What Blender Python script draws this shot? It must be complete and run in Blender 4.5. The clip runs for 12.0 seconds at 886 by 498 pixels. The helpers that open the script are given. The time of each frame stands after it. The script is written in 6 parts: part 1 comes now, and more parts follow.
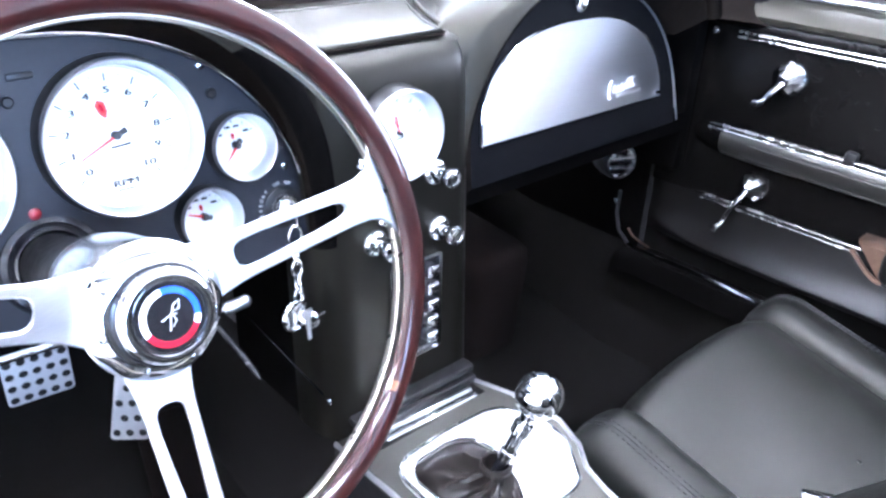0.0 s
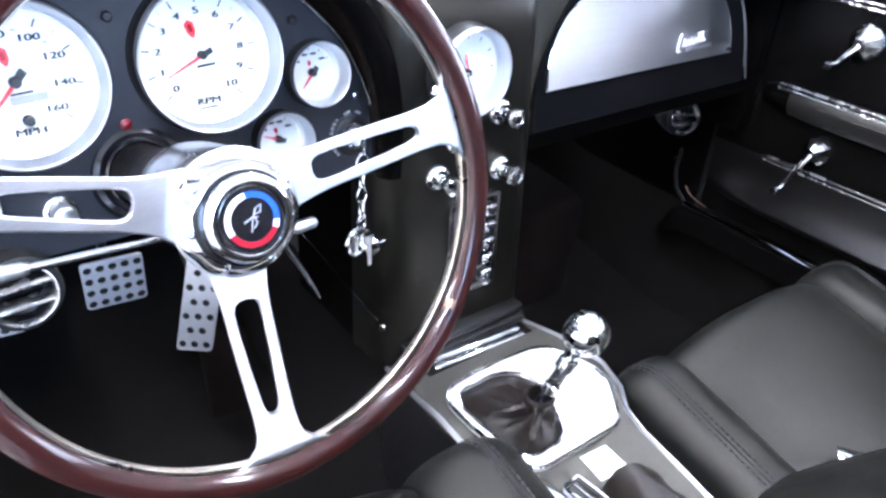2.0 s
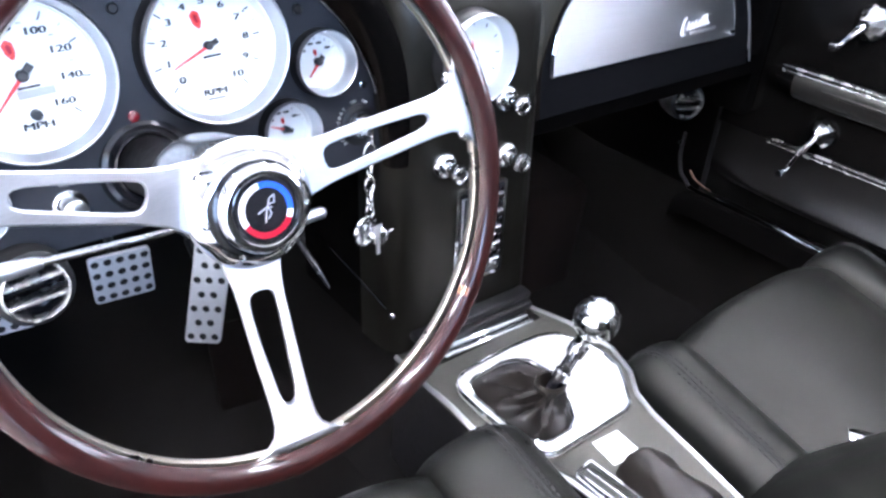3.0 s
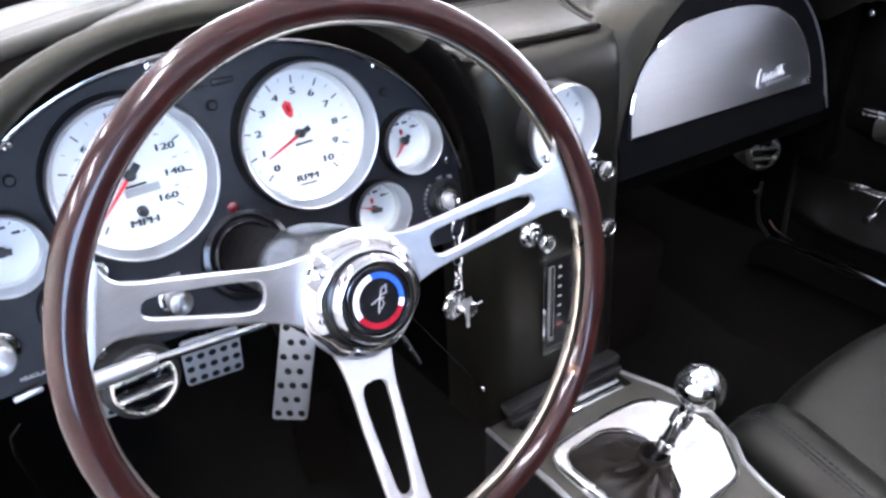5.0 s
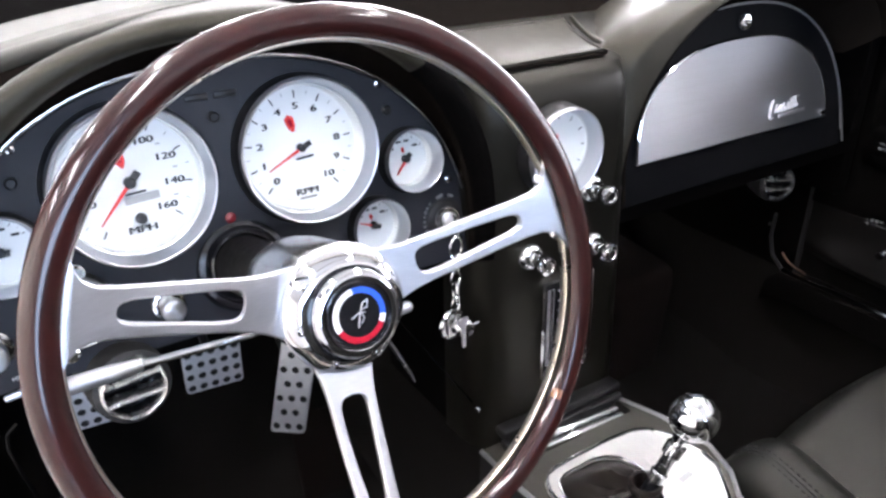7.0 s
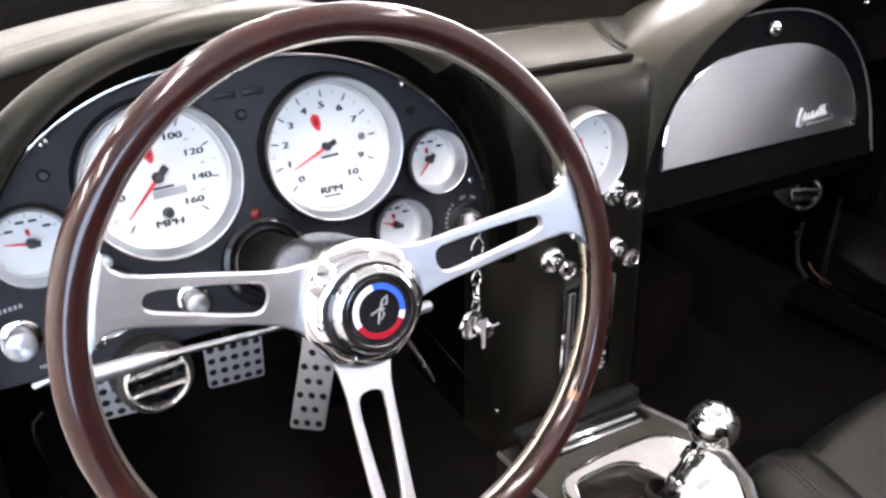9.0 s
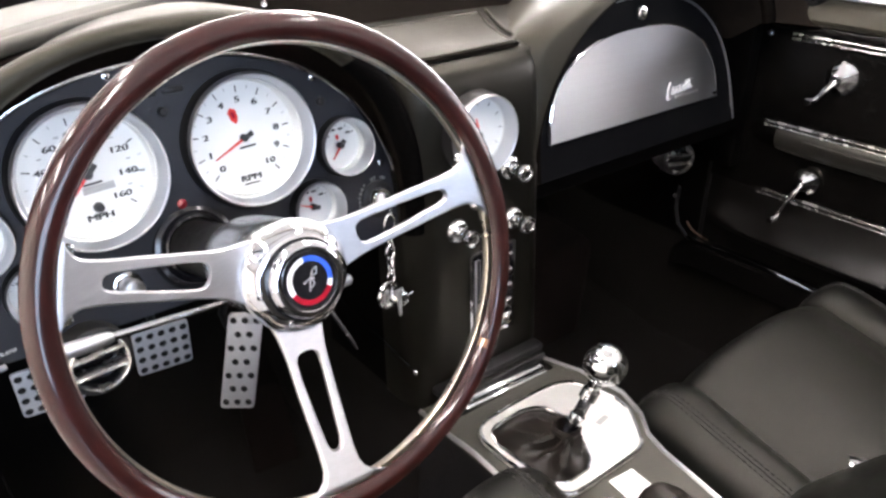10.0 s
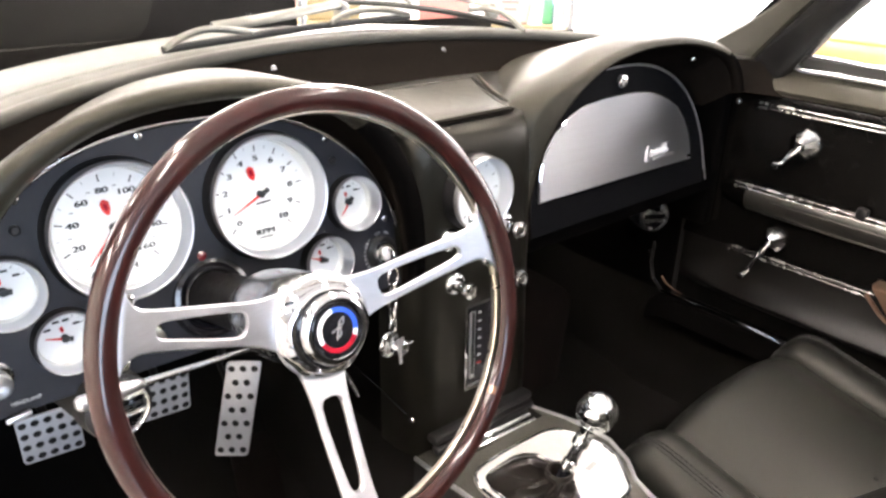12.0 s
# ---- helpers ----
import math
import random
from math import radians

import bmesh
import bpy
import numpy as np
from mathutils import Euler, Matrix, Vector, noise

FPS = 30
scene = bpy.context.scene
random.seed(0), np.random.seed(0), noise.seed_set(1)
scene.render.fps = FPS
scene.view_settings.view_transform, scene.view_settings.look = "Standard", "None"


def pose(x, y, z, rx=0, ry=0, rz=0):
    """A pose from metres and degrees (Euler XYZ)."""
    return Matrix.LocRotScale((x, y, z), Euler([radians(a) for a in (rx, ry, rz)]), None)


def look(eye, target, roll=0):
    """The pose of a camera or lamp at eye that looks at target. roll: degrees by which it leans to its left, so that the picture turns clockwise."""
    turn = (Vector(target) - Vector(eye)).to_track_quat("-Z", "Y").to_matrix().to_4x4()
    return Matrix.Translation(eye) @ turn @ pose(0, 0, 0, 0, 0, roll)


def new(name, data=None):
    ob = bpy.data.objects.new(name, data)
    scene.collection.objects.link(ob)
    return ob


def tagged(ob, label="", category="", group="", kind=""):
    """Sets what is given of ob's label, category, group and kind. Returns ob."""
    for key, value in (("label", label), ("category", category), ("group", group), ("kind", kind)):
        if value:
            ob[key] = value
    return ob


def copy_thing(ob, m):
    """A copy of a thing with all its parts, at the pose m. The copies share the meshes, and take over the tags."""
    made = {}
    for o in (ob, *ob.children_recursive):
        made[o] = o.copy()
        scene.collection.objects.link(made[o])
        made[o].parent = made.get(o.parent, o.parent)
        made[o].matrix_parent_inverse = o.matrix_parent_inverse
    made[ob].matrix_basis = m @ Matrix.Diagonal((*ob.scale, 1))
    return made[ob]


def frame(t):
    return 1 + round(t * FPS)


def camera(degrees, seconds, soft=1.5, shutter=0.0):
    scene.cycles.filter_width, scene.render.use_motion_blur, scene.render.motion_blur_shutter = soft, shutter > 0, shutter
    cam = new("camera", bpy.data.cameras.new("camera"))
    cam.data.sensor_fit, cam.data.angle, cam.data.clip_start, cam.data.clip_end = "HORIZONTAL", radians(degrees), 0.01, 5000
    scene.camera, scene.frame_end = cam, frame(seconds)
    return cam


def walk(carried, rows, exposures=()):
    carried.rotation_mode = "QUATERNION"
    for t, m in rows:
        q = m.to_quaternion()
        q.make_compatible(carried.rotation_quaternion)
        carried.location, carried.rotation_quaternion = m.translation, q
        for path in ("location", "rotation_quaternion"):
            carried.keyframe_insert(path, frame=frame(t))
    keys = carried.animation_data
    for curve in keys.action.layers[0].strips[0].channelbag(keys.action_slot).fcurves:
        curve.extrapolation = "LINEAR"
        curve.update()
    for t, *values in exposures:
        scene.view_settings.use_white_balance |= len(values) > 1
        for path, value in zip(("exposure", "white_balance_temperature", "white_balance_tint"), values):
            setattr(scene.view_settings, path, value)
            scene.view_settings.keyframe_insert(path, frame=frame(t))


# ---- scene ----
cam = camera(60.10, 12.0, soft=2.7)
PATH = [
    (0.0, -0.4933, -0.3645, 1.058, 62.16, -2.02, -42.06),
    (0.5, -0.506, -0.3684, 1.053, 60.56, -3.05, -38.94),
    (1.0, -0.5116, -0.3786, 1.0543, 58.85, -2.86, -38.01),
    (1.5, -0.5201, -0.3822, 1.0499, 57.62, -3.24, -36.28),
    (2.0, -0.5212, -0.3854, 1.0523, 58.61, -3.58, -36.87),
    (2.5, -0.5228, -0.3816, 1.0518, 56.98, -4.1, -35.87),
    (3.0, -0.5284, -0.3793, 1.0502, 57.83, -2.8, -37.39),
    (3.5, -0.5342, -0.372, 1.0548, 59.08, -1.33, -37.77),
    (3.7, -0.5365, -0.3697, 1.0566, 60.01, 0.2, -38.69),
    (5.3, -0.5504, -0.344, 1.0643, 61.9, 0.85, -33.78),
    (5.5, -0.551, -0.348, 1.0564, 59.42, -0.36, -32.72),
    (6.0, -0.5474, -0.3513, 1.0587, 62.04, 0.39, -32.02),
    (6.5, -0.5394, -0.3575, 1.0563, 62.19, 0.31, -31.78),
    (7.0, -0.5292, -0.3621, 1.0628, 63.34, 0.32, -32.65),
    (7.2, -0.5262, -0.3662, 1.0628, 62.74, -0.07, -32.62),
    (8.8, -0.5302, -0.3616, 1.0572, 62.24, 0.25, -29.57),
    (9.0, -0.5303, -0.3676, 1.0615, 63.66, -0.03, -30.51),
    (9.5, -0.5515, -0.3852, 1.0847, 63.12, 0.18, -33.91),
    (10.0, -0.5747, -0.4233, 1.0872, 62.38, 0.1, -38.36),
    (10.5, -0.5899, -0.4165, 1.0899, 64.92, 0.32, -38.26),
    (11.0, -0.5954, -0.4241, 1.095, 65.33, -2.98, -37.7),
    (11.5, -0.6134, -0.4277, 1.0953, 67.97, -1.51, -36.74),
    (12.0, -0.6324, -0.4284, 1.11, 66.16, -1.58, -40.54),
]
walk(cam, [(t, pose(*p)) for t, *p in PATH],
     [(0.0, 1.33, 5120, 20), (0.5, 0.94, 5150, 19), (1.0, 0.79, 5220, 19), (2.5, 0.70, 5400, 20), (3.5, 0.60, 5550, 20), (5.5, 0.02, 5720, 20), (6.5, -0.02, 5900, 20), (9.0, 0.0, 6330, 20), (10.0, -0.05, 6450, 20), (10.5, 0.17, 6500, 19), (11.0, 0.24, 6650, 19), (12.0, 0.27, 6800, 19)])

# ---- world, daylight and lamps ----
world = bpy.data.worlds.new("sky")
world.use_nodes = True
scene.world = world
wn = world.node_tree.nodes
sky = wn.new("ShaderNodeTexSky")
sky.sky_type, sky.sun_disc = "NISHITA", False
sky.sun_elevation, sky.sun_rotation = radians(42), radians(120)
wn["Background"].inputs["Strength"].default_value = 0.12
world.node_tree.links.new(sky.outputs[0], wn["Background"].inputs["Color"])


def area_lamp(name, m, w, h, watts, colour):
    data = bpy.data.lights.new(name, "AREA")
    data.shape, data.size, data.size_y, data.energy, data.color = "RECTANGLE", w, h, watts, colour
    ob = new(name, data)
    ob.matrix_world = m
    return ob


# the open gateway behind the car and the glazed front of the hall
area_lamp("gateway_daylight", look((-1.3, -5.9, 1.9), (-0.3, 0, 0.9)), 3.4, 2.4, 370, (0.62, 0.80, 1.0))
area_lamp("window_daylight", look((3.4, 7.6, 1.9), (0, 0, 1.0)), 6.0, 2.8, 1150, (1.0, 0.94, 0.84))


# ---- materials ----
def material(name, colour, rough=0.5, metal=0.0, spec=0.5, coat=0.0, coat_rough=0.05, vary=0.0, scale=60.0,
             bump=0.0, bump_scale=400.0, tint=None, rough_vary=0.0, stretch=(1, 1, 1), emit=0.0):
    m = bpy.data.materials.new(name)
    m.use_nodes = True
    n, l = m.node_tree.nodes, m.node_tree.links
    b = n["Principled BSDF"]
    b.inputs["Base Color"].default_value = (*colour, 1)
    b.inputs["Roughness"].default_value = rough
    b.inputs["Metallic"].default_value = metal
    b.inputs["Specular IOR Level"].default_value = spec
    b.inputs["Coat Weight"].default_value = coat
    b.inputs["Coat Roughness"].default_value = coat_rough
    if emit:
        b.inputs["Emission Color"].default_value = (*colour, 1)
        b.inputs["Emission Strength"].default_value = emit
    if vary or bump or rough_vary:
        co = n.new("ShaderNodeTexCoord")
        mp = n.new("ShaderNodeMapping")
        mp.inputs["Scale"].default_value = stretch
        l.new(co.outputs["Object"], mp.inputs["Vector"])
    if vary or rough_vary:
        a = n.new("ShaderNodeTexNoise")
        a.inputs["Scale"].default_value, a.inputs["Detail"].default_value = scale, 6
        l.new(mp.outputs[0], a.inputs["Vector"])
        big = n.new("ShaderNodeTexNoise")
        big.inputs["Scale"].default_value, big.inputs["Detail"].default_value = scale / 9, 3
        l.new(mp.outputs[0], big.inputs["Vector"])
        add = n.new("ShaderNodeMath")
        add.operation = "MULTIPLY_ADD"
        l.new(a.outputs["Fac"], add.inputs[0])
        add.inputs[1].default_value = 0.6
        half = n.new("ShaderNodeMath")
        half.operation = "MULTIPLY"
        half.inputs[1].default_value = 0.4
        l.new(big.outputs["Fac"], half.inputs[0])
        l.new(half.outputs[0], add.inputs[2])
        if vary:
            r = n.new("ShaderNodeValToRGB")
            lo = tint or tuple(c * (1 - vary) for c in colour)
            r.color_ramp.elements[0].position, r.color_ramp.elements[0].color = 0.34, (*lo, 1)
            r.color_ramp.elements[1].position, r.color_ramp.elements[1].color = 0.66, (*colour, 1)
            l.new(add.outputs[0], r.inputs["Fac"])
            l.new(r.outputs["Color"], b.inputs["Base Color"])
        if rough_vary:
            mr = n.new("ShaderNodeMapRange")
            mr.inputs["From Min"].default_value, mr.inputs["From Max"].default_value = 0.3, 0.7
            mr.inputs["To Min"].default_value = max(0.02, rough - rough_vary)
            mr.inputs["To Max"].default_value = rough + rough_vary
            l.new(add.outputs[0], mr.inputs["Value"])
            l.new(mr.outputs["Result"], b.inputs["Roughness"])
    if bump:
        f = n.new("ShaderNodeTexNoise")
        f.inputs["Scale"].default_value, f.inputs["Detail"].default_value = bump_scale, 4
        l.new(mp.outputs[0], f.inputs["Vector"])
        bn = n.new("ShaderNodeBump")
        bn.inputs["Strength"].default_value, bn.inputs["Distance"].default_value = bump, 0.002
        l.new(f.outputs["Fac"], bn.inputs["Height"])
        l.new(bn.outputs[0], b.inputs["Normal"])
    return m


PAD = material("grained_black_vinyl", (0.0170, 0.0158, 0.0120), 0.38, spec=0.24, vary=0.25, scale=90, bump=0.25, bump_scale=900, rough_vary=0.06)
PAD.node_tree.nodes["Principled BSDF"].inputs["Specular Tint"].default_value = (1.0, 0.95, 0.80, 1.0)
PAD.node_tree.nodes["Principled BSDF"].inputs["Sheen Weight"].default_value = 0.06
PAD.node_tree.nodes["Principled BSDF"].inputs["Sheen Roughness"].default_value = 0.35
PAD.node_tree.nodes["Principled BSDF"].inputs["Sheen Tint"].default_value = (1.0, 0.93, 0.74, 1.0)
STACKPAD = material("smooth_black_stack_vinyl", (0.0050, 0.0047, 0.0038), 0.34, spec=0.28, vary=0.2, scale=90, bump=0.15, bump_scale=900, rough_vary=0.02)
STACKPAD.node_tree.nodes["Principled BSDF"].inputs["Specular Tint"].default_value = (1.0, 0.95, 0.80, 1.0)
PANEL = material("crackle_black_paint", (0.0082, 0.0096, 0.0150), 0.42, spec=0.4, vary=0.3, scale=300, bump=0.35, bump_scale=1400, rough_vary=0.05)
SURROUND = material("black_glove_surround", (0.0026, 0.0027, 0.0034), 0.5, spec=0.06, vary=0.3, scale=300, bump=0.3, bump_scale=1400, rough_vary=0.05)
BLACK = material("black_plastic", (0.008, 0.0078, 0.0082), 0.4, spec=0.35, vary=0.3, scale=150, rough_vary=0.08)
GLOSS = material("gloss_black_plastic", (0.01, 0.01, 0.012), 0.12, vary=0.2, scale=100)
MOULD = material("grey_windscreen_moulding", (0.052, 0.050, 0.041), 0.5, vary=0.3, scale=40, rough_vary=0.08)
RUBBER = material("black_rubber", (0.008, 0.008, 0.008), 0.6, vary=0.3, scale=200, bump=0.2, bump_scale=600)
PEDAL = material("blasted_aluminium", (0.74, 0.75, 0.77), 0.5, 0.45, vary=0.1, scale=150, bump=0.1, bump_scale=700)
CARPET = material("black_carpet", (0.0050, 0.0039, 0.0033), 0.95, spec=0.15, vary=0.5, scale=260, bump=1.0, bump_scale=1200)
BROWN = material("dark_brown_carpet", (0.0085, 0.0048, 0.0040), 0.95, spec=0.15, vary=0.5, scale=260, bump=1.0, bump_scale=1200)
VINYL = material("smooth_black_vinyl", (0.0026, 0.0024, 0.0022), 0.22, spec=0.085, vary=0.15, scale=60, bump=0.1, bump_scale=900, rough_vary=0.02)
LEATHER = material("black_leather", (0.0078, 0.0080, 0.0070), 0.33, spec=0.22, vary=0.3, scale=45, bump=0.35, bump_scale=700, rough_vary=0.07)
GLOSSPAD = material("gloss_black_vinyl", (0.008, 0.008, 0.008), 0.22, spec=0.5, vary=0.2, scale=90)
MATTE = material("matt_black_lining", (0.0078, 0.0064, 0.0053), 0.95, spec=0.0, vary=0.3, scale=90)
COVER = material("olive_grey_pillar_vinyl", (0.040, 0.038, 0.031), 0.38, spec=0.5, vary=0.25, scale=40, bump=0.15, bump_scale=700, rough_vary=0.08)
# darker copy of the lining, with the shade of recessed parts in its colour
SHADEBLACK = material("shade_black_lining", (0.0016, 0.0014, 0.0013), 0.9, spec=0.02, vary=0.3, scale=90)
LEDGE = material("satin_grey_trim", (0.034, 0.033, 0.029), 0.36, 0.5, vary=0.2, scale=80, rough_vary=0.06)
BOOT = material("soft_black_leather", (0.0105, 0.0082, 0.0068), 0.36, spec=0.26, vary=0.3, scale=80, bump=0.2, bump_scale=500, rough_vary=0.08)
LEATHER.node_tree.nodes["Principled BSDF"].inputs["Specular Tint"].default_value = (1.0, 0.97, 0.88, 1.0)
THREAD = material("black_thread", (0.004, 0.004, 0.004), 0.8)
CHROME = material("chrome", (0.86, 0.87, 0.88), 0.07, 1.0, vary=0.04, scale=30, rough_vary=0.012)
POLISH = material("polished_hub_aluminium", (0.76, 0.77, 0.80), 0.07, 1.0, vary=0.05, scale=40, rough_vary=0.02)
SATIN = material("satin_aluminium", (0.74, 0.75, 0.78), 0.36, 0.97, vary=0.12, scale=120, rough_vary=0.08, stretch=(1, 1, 6), bump=0.05, bump_scale=900)
BEZEL = material("machined_aluminium", (0.58, 0.59, 0.62), 0.34, 1.0, vary=0.04, scale=40, rough_vary=0.015)
BRUSH = material("brushed_aluminium", (0.46, 0.48, 0.52), 0.50, 1.0, vary=0.10, scale=60, rough_vary=0.06, stretch=(1, 1, 30), bump=0.08, bump_scale=300)
grain = BRUSH.node_tree.nodes.new("ShaderNodeCombineXYZ")
grain.inputs["Z"].default_value = 1.0
brushed = BRUSH.node_tree.nodes["Principled BSDF"].inputs
BRUSH.node_tree.links.new(grain.outputs[0], brushed["Tangent"])
brushed["Anisotropic"].default_value = 0.80
SPUN = material("spun_aluminium", (0.66, 0.67, 0.69), 0.38, 1.0, vary=0.06, scale=60, rough_vary=0.03)
lathe_turn = SPUN.node_tree.nodes.new("ShaderNodeTangent")
lathe_turn.direction_type, lathe_turn.axis = "RADIAL", "Y"
spun = SPUN.node_tree.nodes["Principled BSDF"].inputs
SPUN.node_tree.links.new(lathe_turn.outputs[0], spun["Tangent"])
spun["Anisotropic"].default_value, spun["Anisotropic Rotation"].default_value = 0.85, 0.25
PLATE = material("brushed_shift_plate", (0.76, 0.76, 0.74), 0.42, 0.7, vary=0.1, scale=80, rough_vary=0.07, stretch=(12, 1, 1))
CORE = material("warm_polished_core", (0.78, 0.72, 0.60), 0.30, 1.0, vary=0.15, scale=60, rough_vary=0.06)
STRIP = material("bright_door_strip", (0.80, 0.80, 0.78), 0.26, 1.0, vary=0.06, scale=50, rough_vary=0.04)
ROLL = material("glossy_black_roll_vinyl", (0.0030, 0.0027, 0.0025), 0.33, spec=0.22, vary=0.2, scale=60)
GREYHUB = material("grey_hub_casting", (0.46, 0.47, 0.49), 0.24, 0.97, vary=0.2, scale=60, rough_vary=0.08)
DIAL = material("white_dial", (0.74, 0.75, 0.76), 0.4, vary=0.03, scale=40)
INK = material("black_print", (0.02, 0.02, 0.022), 0.5)
GREYINK = material("grey_print", (0.35, 0.36, 0.37), 0.5)
WHITEINK = material("white_print", (0.6, 0.6, 0.6), 0.5)
RED = material("red_pointer", (0.72, 0.03, 0.025), 0.35, vary=0.2, scale=200)
CRIMSON = material("crimson_enamel", (0.38, 0.012, 0.03), 0.25, coat=0.5, vary=0.4, scale=900)
REDLAMP = material("dark_red_lens", (0.14, 0.006, 0.010), 0.2, coat=0.5)
BLUE = material("blue_enamel", (0.03, 0.10, 0.55), 0.2, coat=0.6)
WHITE = material("white_enamel", (0.8, 0.8, 0.8), 0.25, coat=0.5)
PAPER = material("white_paper", (0.82, 0.82, 0.80), 0.7, vary=0.04, scale=50)
WOOD = material("varnished_mahogany", (0.023, 0.0040, 0.0032), 0.5, coat=0.75, coat_rough=0.12, vary=0.75, tint=(0.012, 0.0030, 0.0025), scale=70, stretch=(1, 1, 0.35), spec=0.1)
WOOD.node_tree.nodes["Principled BSDF"].inputs["Coat IOR"].default_value = 1.52
AMBER = material("glossy_amber", (0.17, 0.06, 0.014), 0.3, coat=1.0, vary=0.4, scale=200)
CONSOLE = material("charcoal_console_paint", (0.068, 0.066, 0.055), 0.42, 0.25, vary=0.35, scale=350, bump=0.5, bump_scale=900, rough_vary=0.08)
BODY = material("silver_white_paint", (0.30, 0.30, 0.285), 0.35, coat=0.5, vary=0.25, scale=26, rough_vary=0.1)
UNDERHOOD = material("dark_hood_underside", (0.0050, 0.0043, 0.0038), 0.8, spec=0.2, vary=0.4, scale=14, bump=0.3, bump_scale=120)
WIPER = material("grey_wiper_metal", (0.22, 0.215, 0.19), 0.35, 0.6, vary=0.3, scale=90)
CONCRETE = material("polished_concrete", (0.36, 0.35, 0.33), 0.4, vary=0.3, scale=6, rough_vary=0.1)
PAVING = material("pale_paving", (0.66, 0.65, 0.62), 0.8, vary=0.1, scale=4)
# pale reflector for the unseen west wall
WHITEWALL = material("cream_reflector_plaster", (0.80, 0.76, 0.68), 0.8, vary=0.05, scale=5, bump=0.1, bump_scale=60)
PLASTER = material("grey_plaster", (0.42, 0.41, 0.40), 0.8, vary=0.06, scale=5, bump=0.1, bump_scale=60)
STEEL = material("painted_steel", (0.35, 0.36, 0.37), 0.5, vary=0.2, scale=20)
SHELF = material("shelf_board", (0.45, 0.36, 0.2), 0.6, vary=0.3, scale=25)
REDBIN = material("red_plastic_bin", (0.66, 0.24, 0.22), 0.45, vary=0.1, scale=30)
GREENBOX = material("green_card", (0.12, 0.42, 0.22), 0.6, vary=0.1, scale=30)
BLUEBOX = material("blue_card", (0.15, 0.35, 0.62), 0.6, vary=0.1, scale=30)
PINKBOX = material("pale_pink_card", (0.72, 0.50, 0.45), 0.6, vary=0.1, scale=30)
PINKBIN = material("pink_plastic_bin", (0.80, 0.48, 0.47), 0.45, vary=0.1, scale=30)
BRONZE = material("brown_tinted_chrome", (0.22, 0.14, 0.10), 0.3, 0.85, vary=0.3, scale=60)
TAN = material("tan_cardboard", (0.50, 0.29, 0.10), 0.8, vary=0.15, scale=20)
LAMPGLOW = material("lamp_diffuser", (1.0, 0.95, 0.86), 0.6, emit=145.0)
SKYGLOW = material("bright_daylight_backdrop", (1.0, 1.0, 1.0), 0.8, emit=9.0)


def glass_material():
    m = bpy.data.materials.new("clear_glass")
    m.use_nodes = True
    n, l = m.node_tree.nodes, m.node_tree.links
    n.remove(n["Principled BSDF"])
    tr, gl, mx, fr = (n.new("ShaderNodeBsdfTransparent"), n.new("ShaderNodeBsdfGlossy"), n.new("ShaderNodeMixShader"), n.new("ShaderNodeFresnel"))
    tr.inputs["Color"].default_value = (0.96, 0.98, 0.97, 1)
    gl.inputs["Roughness"].default_value = 0.02
    fr.inputs["IOR"].default_value = 1.04
    l.new(fr.outputs[0], mx.inputs[0])
    l.new(tr.outputs[0], mx.inputs[1])
    l.new(gl.outputs[0], mx.inputs[2])
    l.new(mx.outputs[0], n["Material Output"].inputs["Surface"])
    return m


GLASS = glass_material()


# ---- mesh helpers ----
def part(name, bm, mat, parent=None, label="", smooth=True):
    """Links a bmesh as one mesh object, under a thing or a part."""
    me = bpy.data.meshes.new(name)
    bmesh.ops.recalc_face_normals(bm, faces=bm.faces)
    bm.to_mesh(me)
    bm.free()
    if smooth and len(me.polygons):
        me.polygons.foreach_set("use_smooth", [True] * len(me.polygons))
        me.set_sharp_from_angle(angle=radians(38))
    me.materials.append(mat)
    ob = new(name, me)
    if parent:
        ob.parent = parent
        ob.matrix_parent_inverse = WORLD_OF[parent.name].inverted()
    WORLD_OF[ob.name] = Matrix.Identity(4)
    if label:
        ob["label"] = label
    return ob


WORLD_OF = {}


def thing(name, place, label, category, group="", kind=""):
    ob = new(name)
    ob.empty_display_size = 0.02
    ob.location = place
    WORLD_OF[ob.name] = Matrix.Translation(place)
    return tagged(ob, label, category, group, kind)


def loft(rings, closed=True, caps=True, bm=None, loop=False):
    """A skin over rings of equal length; closed: each ring is a loop; loop: the last ring meets the first."""
    bm = bm or bmesh.new()
    vs = [[bm.verts.new(p) for p in r] for r in rings]
    k = len(rings[0])
    for i in range(len(vs) - (0 if loop else 1)):
        a, b = vs[i], vs[(i + 1) % len(vs)]
        for j in range(k if closed else k - 1):
            bm.faces.new((a[j], a[(j + 1) % k], b[(j + 1) % k], b[j]))
    if caps and closed and not loop:
        bm.faces.new(vs[0])
        bm.faces.new(list(reversed(vs[-1])))
    return bm


def lathe(profile, m=Matrix.Identity(4), seg=40, bm=None):
    """Turns (radius, height) pairs about the local z axis of m; a radius of 0 closes the end."""
    bm = bm or bmesh.new()
    rows = []
    for r, z in profile:
        if r < 1e-6:
            rows.append([bm.verts.new(m @ Vector((0, 0, z)))])
        else:
            rows.append([bm.verts.new(m @ Vector((r * math.cos(2 * math.pi * i / seg), r * math.sin(2 * math.pi * i / seg), z))) for i in range(seg)])
    for a, b in zip(rows, rows[1:]):
        for i in range(seg):
            j = (i + 1) % seg
            if len(a) == 1:
                bm.faces.new((a[0], b[i], b[j]))
            elif len(b) == 1:
                bm.faces.new((a[i], a[j], b[0]))
            else:
                bm.faces.new((a[i], a[j], b[j], b[i]))
    return bm


